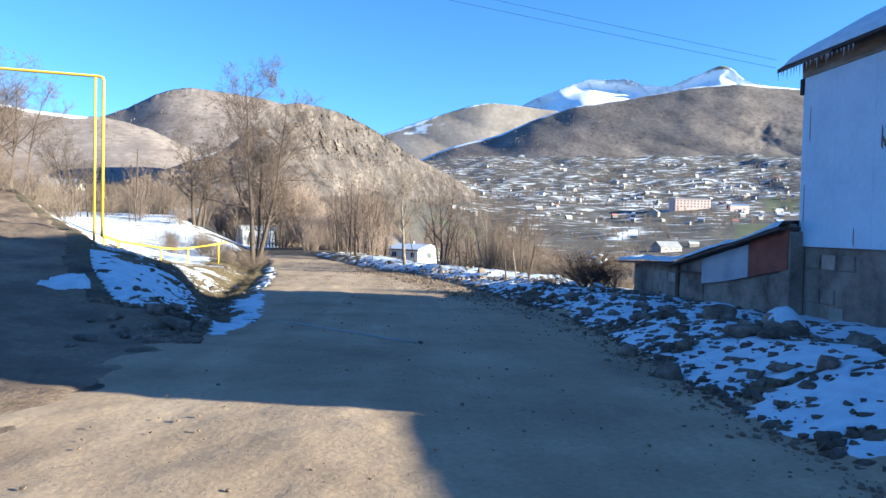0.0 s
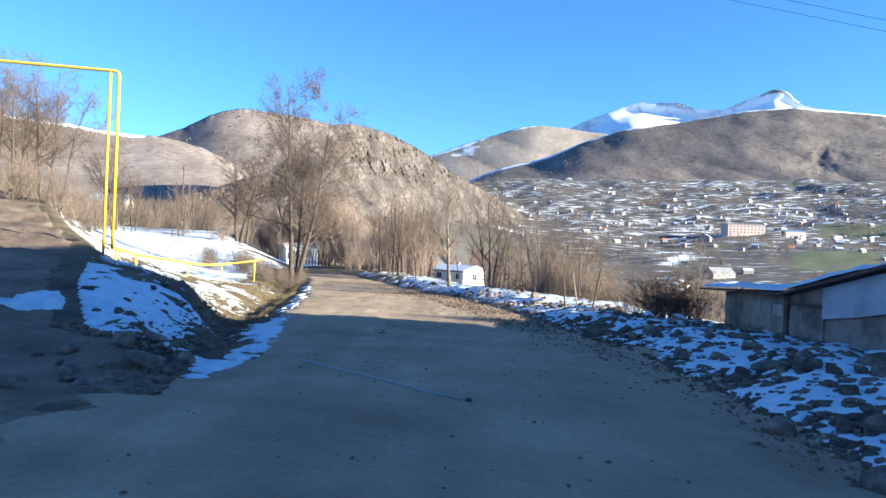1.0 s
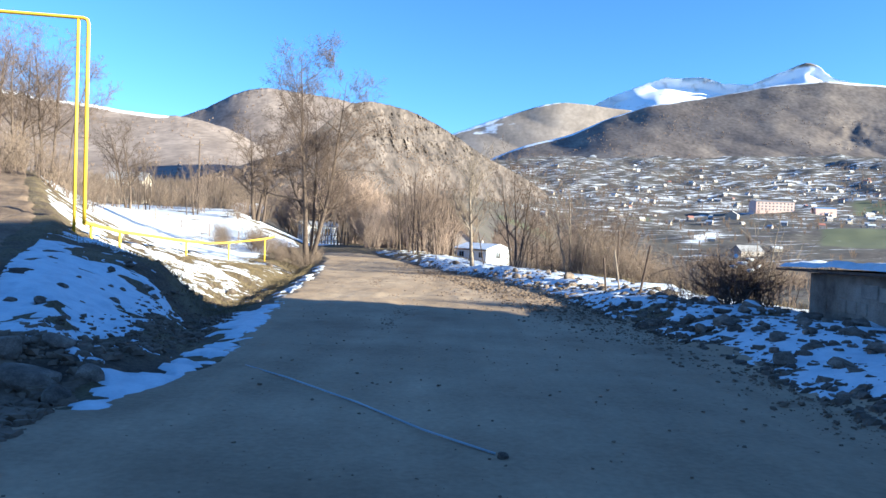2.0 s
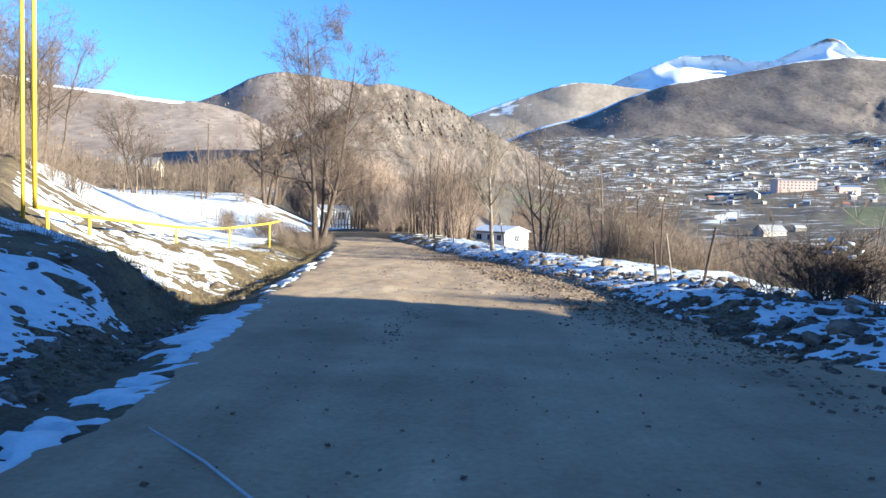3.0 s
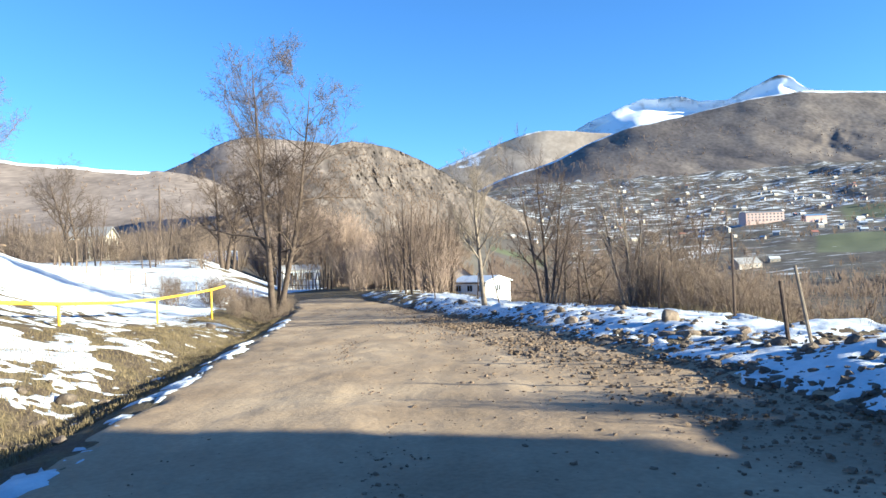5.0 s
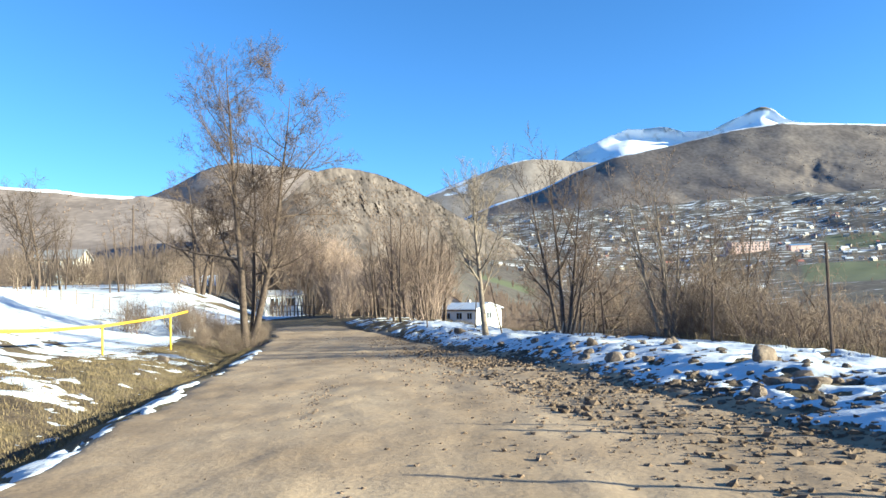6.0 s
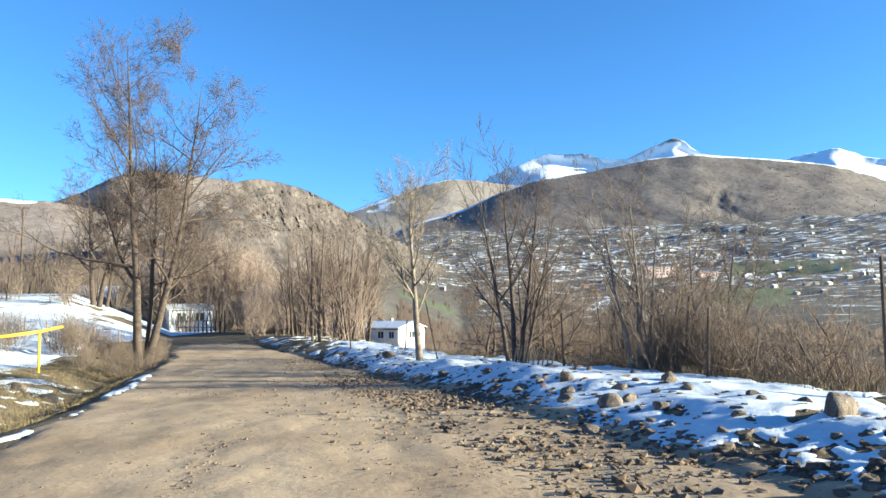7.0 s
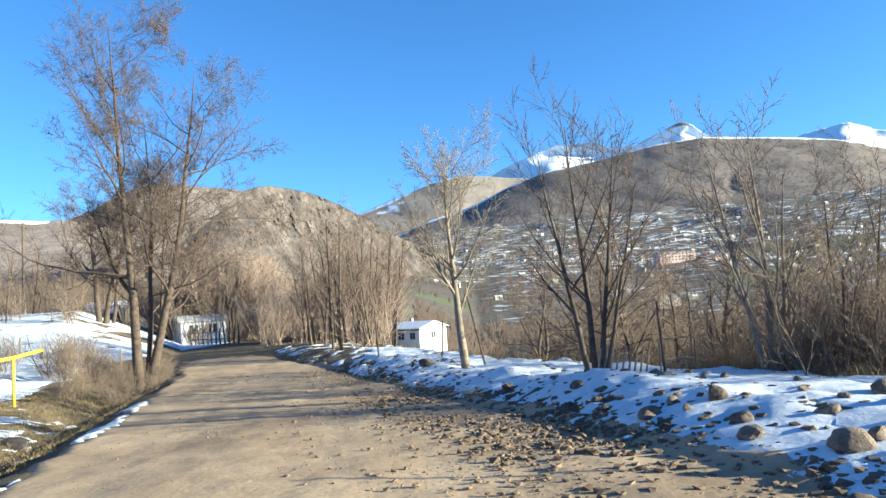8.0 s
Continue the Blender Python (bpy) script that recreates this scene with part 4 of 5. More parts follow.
crooked = settle(bare_tree("bare_tree", 33, [(0, 0, -0.2, 0, 4.2, 0.08), (0.4, 0.2, 0.1, 0, 4.6, 0.08), (0.2, 0.3, 0.4, 0, 3.8, 0.06)], 5, "many-stemmed bare tree rising from the brush on the slope", twig=M_TWIG, spec=CROOKED), 6.9, 55)
for x, y, sc, tn in ((11.5, 53, 0.9, 80), (13.5, 57, 0.95, 200), (5.6, 53, 0.8, 120), (9.8, 57, 1.1, 300), (8.0, 61, 1.15, 20), (12.0, 63, 1.2, 150), (15, 66, 1.2, 260), (10.6, 66, 1.3, 75), (5.6, 60, 1.0, 210)):
    put(crooked, x, y, sc, tn)

shrubs = []
for k in range(5):
    rng = random.Random(60 + k)
    st = [(rng.gauss(0, 0.45), rng.gauss(0, 0.45), rng.uniform(-0.4, 0.4), rng.uniform(-0.4, 0.4), rng.uniform(2.0, 3.4), rng.uniform(0.018, 0.035)) for _ in range(14)]
    shrubs.append(bare_tree("shrub", 80 + k, st, 3, "tangled leafless brown brush", "shrub", M_TWIG, M_BRUSH, SHRUB, "brush above the verge"))
willows = []
for k in range(4):
    rng = random.Random(160 + k)
    st = [(rng.gauss(0, 0.7), rng.gauss(0, 0.7), rng.gauss(0, 0.28), rng.gauss(0, 0.28), rng.uniform(2.4, 5.2), rng.uniform(0.02, 0.045)) for _ in range(16)]
    willows.append(bare_tree("willow_thicket", 180 + k, st, 3, "dense reddish-brown leafless willow thicket", "shrub", M_RED, M_RED, RODS, "willow thicket at the bend"))
# round willows: many thin rods fanning out of one stool
ROUND = dict(segs=[5, 2, 1], taper=[0.3, 0.4, 0], wander=[0.07, 0.16, 0.22], lift=[0.05, 0.06, 0.04], split=1, sides=[4, 3, 3],
             kids=[20, 6, 0], first=[0.25, 0.12, 0], angle=[(14, 44), (18, 54), (0, 0)], ratio=[(0.28, 0.45), (0.4, 0.65), (0, 0)], min_r=0.008)
rounds = []
for k in range(3):
    rng = random.Random(260 + k)
    st = []
    for _ in range(26):
        t, lean = rng.uniform(0, 6.283), rng.uniform(0.05, 0.95)
        st.append((rng.gauss(0, 0.3), rng.gauss(0, 0.3), lean * math.cos(t), lean * math.sin(t), rng.uniform(3.0, 3.9) * (1.08 - 0.25 * lean), rng.uniform(0.02, 0.035)))
    rounds.append(bare_tree("round_willow", 280 + k, st, 3, "rounded pinkish-tan leafless willow with fine twigs", "shrub", M_RED, M_RED, ROUND, "willow thicket at the bend"))
M_EVER = mat("dull_green_needles", [(0.3, (0.035, 0.042, 0.02)), (0.7, (0.085, 0.09, 0.045))], 2, 3, 0.9, rand=0.15)
rng = random.Random(71)
evergreen = bare_tree("evergreen_bush", 91, [(rng.gauss(0, 0.4), rng.gauss(0, 0.4), rng.uniform(-0.35, 0.35), rng.uniform(-0.35, 0.35), rng.uniform(1.8, 2.8), 0.03) for _ in range(16)], 3, "dull green bush behind the white house", "shrub", M_TWIG, M_EVER, dict(SHRUB, kids=[12, 8, 0], min_r=0.016), "green bushes on the slope")
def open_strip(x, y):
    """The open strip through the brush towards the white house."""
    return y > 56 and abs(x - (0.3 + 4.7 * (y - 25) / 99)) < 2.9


rng = random.Random(8)
for k in range(36):
    y = rng.uniform(45, 66)
    x = float(np.interp(y, RIGHT_Y, RIGHT_X)) + rng.uniform(4.8, 10.5)
    if x > 7.2 + max(0.0, (y - 47) * 0.33):
        put(shrubs[k % 5], x, y, rng.uniform(0.7, 1.05), rng.uniform(0, 360), 0.1)
for k in range(26):
    y = rng.uniform(57, 73)
    x = 6.8 + (y - 57) * 0.1 + rng.uniform(0, 8)
    put(shrubs[k % 5], x, y, rng.uniform(1.1, 1.5), rng.uniform(0, 360), 0.1)
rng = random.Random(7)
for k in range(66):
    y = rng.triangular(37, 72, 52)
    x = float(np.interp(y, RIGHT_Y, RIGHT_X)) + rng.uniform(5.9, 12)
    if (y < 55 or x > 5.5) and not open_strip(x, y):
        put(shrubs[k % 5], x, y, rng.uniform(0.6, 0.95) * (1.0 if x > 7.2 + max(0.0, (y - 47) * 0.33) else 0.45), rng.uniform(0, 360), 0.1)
for k in range(26):
    y = rng.uniform(64, 104)
    x = float(np.interp(y, RIGHT_Y, RIGHT_X)) + rng.uniform(1.8, 11)
    if x < -0.6:
        put(willows[k % 4], x, y, rng.uniform(0.65, 1.0), rng.uniform(0, 360), 0.1)
for k in range(18):
    y = rng.uniform(102, 134)
    x = rng.uniform(-24, -6)
    if x < -12 and y < 127:
        continue
    put(willows[k % 4], x, y, rng.uniform(0.9, 1.35), rng.uniform(0, 360), 0.1)
for k in range(16):
    y = rng.uniform(68, 83)
    x = float(np.interp(y, LEFT_Y, LEFT_X)) - rng.uniform(1.5, 11)
    put(shrubs[k % 5], x, y, rng.uniform(0.5, 0.8), rng.uniform(0, 360), 0.1)
for k in range(24):
    y = rng.uniform(61, 75)
    x = float(np.interp(y, LEFT_Y, LEFT_X)) - rng.uniform(0.7, 4.0)
    put(shrubs[k % 5], x, y, rng.uniform(0.26, 0.48), rng.uniform(0, 360), 0.1)
for k in range(36):
    y = rng.uniform(92, 150)
    x = -rng.uniform(22, 90)
    put(shrubs[k % 5] if k % 2 else sapling, x, y, rng.uniform(0.9, 1.5) if k % 2 else rng.uniform(0.7, 1.2), rng.uniform(0, 360), 0.1)
for k in range(15):
    put(shrubs[k % 5], -rng.uniform(19, 28), rng.uniform(40, 50), rng.uniform(0.6, 1.0), rng.uniform(0, 360), 0.1)
for k in range(22):
    y = rng.uniform(74, 104)
    put(sapling, min(float(np.interp(min(y, 86), RIGHT_Y, RIGHT_X)) + rng.uniform(2.5, 9), (y - 25) / 21 - 2.8), y, rng.uniform(0.8, 1.1), rng.uniform(0, 360), 0.1, "group of slim bare saplings at the road bend")
for x, y, sc in ((-27, 131, 2.2), (-24, 130, 2.7), (-21, 131, 3.1), (-18, 130, 3.1), (-15, 130, 2.7), (-12.2, 126, 2.1), (-22.5, 134, 3.2), (-16.6, 134, 2.9), (-9.6, 120, 1.7)):
    put(rounds[int(-x) % 3], x, y, sc, x * 77, 0.1)
for k in range(16):
    x = -10 + 0.55 * k + rng.uniform(-0.5, 0.5)
    put(rounds[k % 3], x, 103 + rng.uniform(-5, 7), rng.uniform(1.1, 1.4), rng.uniform(0, 360), 0.1)
for x, y, sc in ((7.5, 84, 1.0), (9.5, 88, 1.2), (11.5, 82, 0.9), (6.8, 96, 1.1)):
    put(evergreen, x, y, sc, x * 50, 0.2)
rng = random.Random(313)
stems = []
for k in range(34):
    t, lean = rng.uniform(0, 6.283), rng.uniform(0.05, 0.75)
    stems.append((rng.gauss(0, 0.22), rng.gauss(0, 0.2), lean * math.cos(t), lean * math.sin(t), rng.uniform(1.1, 1.65), rng.uniform(0.012, 0.024)))
stems.append((-0.1, -0.1, -1.15, 0.2, 2.3, 0.022))
thorn = settle(bare_tree("thorn_bush", 315, stems, 3, "dense dark thorn bush with clumps of snow on it", "shrub", M_TWIG, M_DUSK, dict(SHRUB, kids=[13, 6, 0])), 8.05, 26.75)
settle(bare_tree("tall_stalks", 317, [(0.0, 0, 0.28, 0, 2.6, 0.02), (0.12, 0.1, 0.36, 0.1, 2.3, 0.017), (-0.1, 0.1, 0.2, 0.1, 2.4, 0.016), (0.1, 0, 0.55, 0, 2.1, 0.014)], 2, "tall pale bent stalks beside the thorn bush", "shrub", M_PALE, M_PALE, dict(SHRUB, wander=[0.1, 0.2, 0.3], kids=[5, 0, 0])), 8.6, 26.6)
put(shrubs[3], 9.0, 26.9, 0.6, 140, 0.1, "dense dark thorn bush behind the stones")
put(shrubs[0], 7.2, 27.6, 0.42, 10, 0.1, "low leafless bush with snow at its foot")
for ob in shrubs + willows + rounds + [evergreen]:
    drop_master(ob)


# ---- stones ----
def stone_mesh(seed, flat=0.7, sub=2):
    bm = bmesh.new()
    bmesh.ops.create_icosphere(bm, subdivisions=sub, radius=0.5)
    off = Vector((seed * 3.7, seed * 1.3, seed * 2.1))
    r = random.Random(seed)
    cuts = [(Vector((r.gauss(0, 1), r.gauss(0, 1), r.gauss(0, 1))).normalized(), r.uniform(0.24, 0.4)) for _ in range(10)]
    for v in bm.verts:
        c = v.co.copy()
        c *= 1 + 0.28 * noise.noise(c * 1.8 + off) + 0.1 * noise.noise(c * 5 + off)
        for nrm, d in cuts:
            over = c.dot(nrm) - d
            if over > 0:
                c -= nrm * over * 0.85
        v.co = Vector((c.x * r.uniform(1.0, 1.02), c.y, c.z * flat))
    me = bpy.data.meshes.new("stone")
    bm.to_mesh(me)
    bm.free()
    me.polygons.foreach_set("use_smooth", np.full(len(me.polygons), sub > 2))
    me.materials.append(M_ROCK)
    return me


STONES = [stone_mesh(k + 1, 0.55 + 0.07 * (k % 5)) for k in range(9)]
BOULDERS = [stone_mesh(k + 31, 0.62 + 0.06 * (k % 4), 3) for k in range(5)]


def cap_mesh(me):
    """A blanket of snow over the top of a boulder."""
    bm = bmesh.new()
    bm.from_mesh(me)
    bmesh.ops.delete(bm, geom=[f for f in bm.faces if f.normal.z < 0.62], context="FACES")
    for v in bm.verts:
        v.co.z += 0.012 if v.is_boundary else 0.04
    out = bpy.data.meshes.new("snow_cap")
    bm.to_mesh(out)
    bm.free()
    out.polygons.foreach_set("use_smooth", np.ones(len(out.polygons), bool))
    out.materials.clear()
    out.materials.append(M_SNOW)
    return out


CAPS = [cap_mesh(me) for me in BOULDERS]
CLUMP = stone_mesh(71, 0.55, 3)
CLUMP.materials.clear()
CLUMP.materials.append(M_SNOW)
for k, (x, y, z, size) in enumerate(((0.0, -0.1, 1.55, 0.5), (0.35, 0.1, 1.7, 0.4), (-0.4, 0.0, 1.4, 0.36), (0.1, -0.5, 1.3, 0.3), (0.6, -0.2, 1.45, 0.28), (-0.15, 0.3, 1.8, 0.3))):
    ob = new("snow_clump", CLUMP)
    ob.parent = thorn
    ob.matrix_basis = Matrix.Translation((0.1 + x * 0.6, y * 0.6 - 0.1, 0.1 + z * 0.66)) @ Euler((0.2 * k, 0.1, k)).to_matrix().to_4x4() @ Matrix.Diagonal((size * 0.7, size * 0.55, size * 0.5, 1))



def stone(x, y, size, mesh, label, group, sink=0.3, name="stone", turn=None):
    ob = new(name, mesh)
    a = random.Random(int(x * 917 + y * 131))
    s = (size * a.uniform(0.85, 1.3), size * a.uniform(0.8, 1.1), size * a.uniform(0.8, 1.1))
    ob.matrix_world = Matrix.Translation((x, y, ground_at(x, y) + s[2] * (0.32 - sink))) @ Euler((a.uniform(-0.25, 0.25), a.uniform(-0.25, 0.25), a.uniform(0, 6.3) if turn is None else turn)).to_matrix().to_4x4() @ Matrix.Diagonal((*s, 1))
    return tagged(ob, label, "stone", group)


# boulders along the verge: x, y, size
for k, (x, y, size) in enumerate(((6, 15.89, 0.55), (5.52, 15.78, 0.4), (4.5, 12.44, 0.42), (6.24, 22.8, 0.5), (6.24, 25.4, 0.4), (8.4, 23.67, 0.6), (6.6, 23.34, 0.45), (5.64, 18.7, 0.4), (7.44, 12.87, 0.85), (7.44, 15.35, 0.75),
        (6.24, 12.11, 0.6), (4.38, 10.38, 0.5), (8.28, 12.11, 0.6), (7.2, 26.04, 0.62), (7.92, 25.5, 0.7), (6.9, 24.6, 0.55), (6.5, 26, 0.45), (4.8, 26.2, 0.34), (7, 28.9, 0.55), (6.4, 28.6, 0.45), (5, 34.4, 0.55), (3.9, 36.7, 0.32),
        (5.3, 36.5, 0.72), (3.5, 39.5, 0.6), (2.83, 42.8, 0.62), (2.8, 38.3, 0.42), (2.3, 42.2, 0.3), (5.5, 41.6, 0.5), (5, 39.9, 0.36), (0.97, 58, 0.95), (4.3, 45.5, 0.4), (6, 38.2, 0.4))):
    b = stone(x, y, size * (0.78 if y > 24 else 1.05), BOULDERS[k % 5], "large rounded grey-brown boulder sitting in the verge snow", "boulders on the verge", 0.2, "boulder")
    if k in (1, 4, 6, 8, 9, 13, 14, 15, 17, 20, 26):
        cap = new("snow_cap", CAPS[k % 5])
        cap.parent = b
for k, (x, y, size) in enumerate(((-9.7, 51.6, 0.7), (-10.4, 51.1, 0.6), (-9.0, 50.6, 0.45), (-6.9, 32.7, 0.4), (-6.2, 31.6, 0.3), (-3.5, 15.35, 0.62), (-4.05, 15.8, 0.45), (-3.05, 15.6, 0.3), (-2.95, 14.85, 0.34), (-4.3, 14.6, 0.4), (-3.75, 16.3, 0.34), (-4.7, 15.5, 0.36), (-3.9, 14.9, 0.3))):
    stone(x, y, size, BOULDERS[k % 5], "rough boulder at the foot of the earth bank", "boulders on the bank", 0.2, "boulder")
rng = random.Random(19)
for k in range(290):
    y = rng.triangular(5, 52, 16)
    v = rng.triangular(0.1, 4.6, 1.2)
    x = float(np.interp(y, RIGHT_Y, RIGHT_X)) + v
    stone(x, y, rng.choice((0.1, 0.13, 0.16, 0.2, 0.26, 0.34)) * rng.uniform(0.8, 1.2), STONES[k % 9], "grey-brown field stone half buried in old snow", "stones on the verge", 0.1)
for k in range(70):
    y = rng.uniform(11.5, 34)
    u = rng.uniform(0.8, 3.4)
    x = float(np.interp(y, LEFT_Y, LEFT_X)) - u
    stone(x, y, rng.uniform(0.12, 0.3), STONES[k % 9], "rough stone fallen in the ditch below the bank", "stones in the ditch", 0.18)


def pebbles(name, n, place, size, material, label, seed, few=5):
    """Loose small stones, far too many to count."""
    r = np.random.RandomState(seed)
    X, Y = place(r, n)
    Z = np.where((X > np.interp(Y, LEFT_Y, LEFT_X)) & (X < np.interp(Y, RIGHT_Y, RIGHT_X)), road_z(Y) + 0.02, on_ground(X, Y))
    s = size[0] + (size[1] - size[0]) * r.rand(n) ** few
    lump = np.array([(1, 0.1, -0.2), (-0.05, 1, -0.2), (-1, 0, -0.2), (0.1, -1, -0.2), (0.6, 0.45, 0.34), (-0.5, 0.55, 0.42), (-0.55, -0.5, 0.36), (0.5, -0.55, 0.4)], float)
    tri = np.array([(0, 1, 4), (1, 5, 4), (1, 2, 5), (2, 6, 5), (2, 3, 6), (3, 7, 6), (3, 0, 7), (0, 4, 7), (4, 5, 6), (4, 6, 7)])
    co = lump[None] * (0.55 + 0.8 * r.rand(n, 8, 1)) * (1, 0.75, 1) * s[:, None, None]
    t = r.rand(n) * 6.283
    c, d = np.cos(t)[:, None], np.sin(t)[:, None]
    co = np.stack([co[..., 0] * c - co[..., 1] * d, co[..., 0] * d + co[..., 1] * c, co[..., 2]], -1)
    co += np.stack([X, Y, Z + s * 0.15], -1)[:, None]
    f = (tri[None] + 8 * np.arange(n)[:, None, None]).reshape(-1, 3)
    ob = raw(name, co.reshape(-1, 3).tolist(), f.tolist(), material)
    return tagged(ob, label, "gravel", kind="stuff")


def along_right(r, n):
    y = 4 + 62 * r.rand(n)
    w = 0.25 + 0.75 * np.clip((y - 18) / 10, 0, 1)
    return np.interp(y, RIGHT_Y, RIGHT_X) + 0.6 - w * 3.2 * np.abs(r.randn(n)) * 0.62, y


def over_road(r, n):
    y = 2 + 80 * r.rand(n)
    a, b = np.interp(y, LEFT_Y, LEFT_X), np.interp(y, RIGHT_Y, RIGHT_X)
    return a + (b - a) * (0.08 + 0.9 * r.rand(n)), y


def verge_rubble(r, n):
    y = 4 + 60 * r.rand(n)
    return np.interp(y, RIGHT_Y, RIGHT_X) + 0.05 + 2.8 * r.rand(n) ** 2, y


pebbles("road_gravel", 20000, along_right, (0.01, 0.055), M_CLOD, "broken stones and clods along the road edge", 1)
def mid_road(r, n):
    y = 22 + 26 * r.rand(n)
    a, b = np.interp(y, LEFT_Y, LEFT_X), np.interp(y, RIGHT_Y, RIGHT_X)
    return a + (b - a) * (0.34 + 0.03 * np.sin(y * 0.5)) + 0.2 * r.randn(n) * (0.5 + vnoise(y * 0.7, 0 * y, 5)), y


pebbles("ridge_gravel", 1500, mid_road, (0.008, 0.034), M_CLOD, "clods left along the middle of the road", 6, 4)
pebbles("loose_pebbles", 4000, over_road, (0.008, 0.03), M_CLOD, "scattered pebbles on the dirt road", 2)
def edge_rubble(r, n):
    y = 25 + 33 * r.beta(2.2, 2.2, n)
    return np.interp(y, RIGHT_Y, RIGHT_X) + 0.5 - 2.7 * r.rand(n) ** 1.8, y


pebbles("edge_rubble", 3600, edge_rubble, (0.02, 0.1), M_RUBBLE, "broken brown stones and clods heaped along the road edge", 8, 3.5)
pebbles("verge_rubble", 5500, verge_rubble, (0.025, 0.12), M_ROCK, "dark rubble showing through the verge snow", 3, 2.5)


def junction(r, n):
    y = 13.2 + 4.2 * r.rand(n) ** 1.2
    return -2.4 - (0.6 + 3.4 * r.rand(n)) * np.clip((y - 12.4) / 3, 0.3, 1.3), y


def verge_bed(r, n):
    y = 9 + 24 * r.rand(n)
    return np.interp(y, RIGHT_Y, RIGHT_X) + 0.2 + 4.2 * r.rand(n), y


def cut_face(r, n):
    y = 16.5 + 9 * r.rand(n)
    return np.interp(y, LEFT_Y, LEFT_X) - 0.8 - 1.6 * r.rand(n), y


pebbles("junction_rubble", 3200, junction, (0.02, 0.13), M_RUBBLE, "dark broken stones and soil where the roads part", 11, 3)
pebbles("bank_rubble", 1500, cut_face, (0.02, 0.1), M_RUBBLE, "stones fallen from the cut earth bank", 12, 3)
pebbles("verge_stones", 1500, verge_bed, (0.05, 0.15), M_ROCK, "dark stones scattered through the verge snow", 13, 2)


PX, PY = np.meshgrid(np.linspace(-8.0, -5.6, 26), np.linspace(17.6, 19.8, 24), indexing="ij")
rad = np.hypot((PX + 7.0) / 0.5, (PY - 18.7) / 0.7) + 0.7 * fbm(PX * 2.6, PY * 3.4, 91, 4)
tagged(sheet("snow_patch", PX, PY, np.maximum(on_ground(PX, PY) + 0.14, near_height(PX, PY) + 0.05) + np.clip(0.9 - rad, -0.35, 0.1) * 0.9 - 0.02, M_SNOW), "lone patch of old snow on the side road", "snow")


# ---- dry grass ----
def grass(name, n, place, tall, label, seed):
    r = np.random.RandomState(seed)
    X, Y = place(r, n)
    Z = on_ground(X, Y)
    b = 6
    X, Y, Z = (np.repeat(q, b) for q in (X, Y, Z))
    X, Y = X + r.randn(n * b) * 0.12, Y + r.randn(n * b) * 0.12
    h = tall * (0.5 + r.rand(n * b))
    a = r.rand(n * b) * 6.283
    lean = h * (0.2 + 0.6 * r.rand(n * b))
    w = 0.003 + 0.004 * r.rand(n * b)
    base = np.stack([X, Y, Z - 0.02], -1)
    side = np.stack([np.cos(a), np.sin(a), 0 * a], -1) * w[:, None]
    mid = base + np.stack([-np.sin(a) * lean * 0.35, np.cos(a) * lean * 0.35, h * 0.65], -1)
    tip = base + np.stack([-np.sin(a) * lean, np.cos(a) * lean, h], -1)
    co = np.stack([base - side, base + side, mid + side * 0.7, mid - side * 0.7, tip], 1).reshape(-1, 3)
    q = 5 * np.arange(n * b)
    f = [(k, k + 1, k + 2, k + 3) for k in q] + [(k + 3, k + 2, k + 4) for k in q]
    return tagged(raw(name, co.tolist(), f, M_STRAW), label, "grass", kind="stuff")


def bank_grass(r, n):
    y = 25.5 + 38 * r.rand(n)
    return np.interp(y, LEFT_Y, LEFT_X) - 0.9 - 5 * r.rand(n) ** 1.5, y


def slope_grass(r, n):
    y = 22 + 50 * r.rand(n)
    return np.interp(y, RIGHT_Y, RIGHT_X) + 4.9 + 4 * r.rand(n), y


grass("bank_grass", 15000, bank_grass, 0.075, "dry straw-coloured grass on the bank", 4)
grass("slope_grass", 3500, slope_grass, 0.22, "tall dry grass along the top of the slope", 5)


# ---- fence posts, poles, wires ----
def post(x, y, h, lean=(0.0, 0.0), r=0.035, name="fence_post", label="thin dark fence post standing in the snow", m=None):
    z = ground_at(x, y)
    v, f = [], []
    pts = [Vector((lean[0] * t * h, lean[1] * t * h, -0.25 + t * (h + 0.25))) for t in (0, 0.3, 0.6, 1)]
    tube(pts, [r * 1.1, r, r * 0.95, r * 0.85], 7, v, f)
    f.append(tuple(range(len(v) - 7, len(v))))
    ob = raw(name, v, f, m or M_IRON)
    ob.location = (x, y, z)
    return tagged(ob, label, "post", "posts along the slope")


for x, y, h, lean in ((5.45, 48.3, 1.6, (-0.04, 0)), (7.7, 38.6, 2.2, (0.0, 0)), (6.1, 28.9, 1.45, (0.2, 0)), (5.75, 31.5, 1.1, (-0.12, 0)), (7.0, 43.0, 1.5, (0.06, 0)), (7.6, 45.4, 2.1, (0.12, 0)), (2.9, 57.0, 2.4, (-0.22, 0)), (-0.6, 64, 2.0, (-0.05, 0)), (1.9, 62, 1.5, (0.08, 0))):
    post(x, y, h, lean)
post(6.3, 31.8, 1.4, (-0.2, 0), 0.032, label="pale leaning wooden fence post", m=M_PALE)
for k in range(13):
    x, y = -38 + k * 1.9, 90 - k * 1.15
    post(x, y, 1.3, (0.02 * (k % 3 - 1), 0), 0.05, label="weathered wooden post of the field fence", m=M_WOOD)


def picket(x, y, h, lean):
    ob = raw("picket", *pipe([(0, 0, -0.2), (lean * h, 0, h)], 0.025, 5), M_WOOD)
    return ob, (x, y, ground_at(x, y))


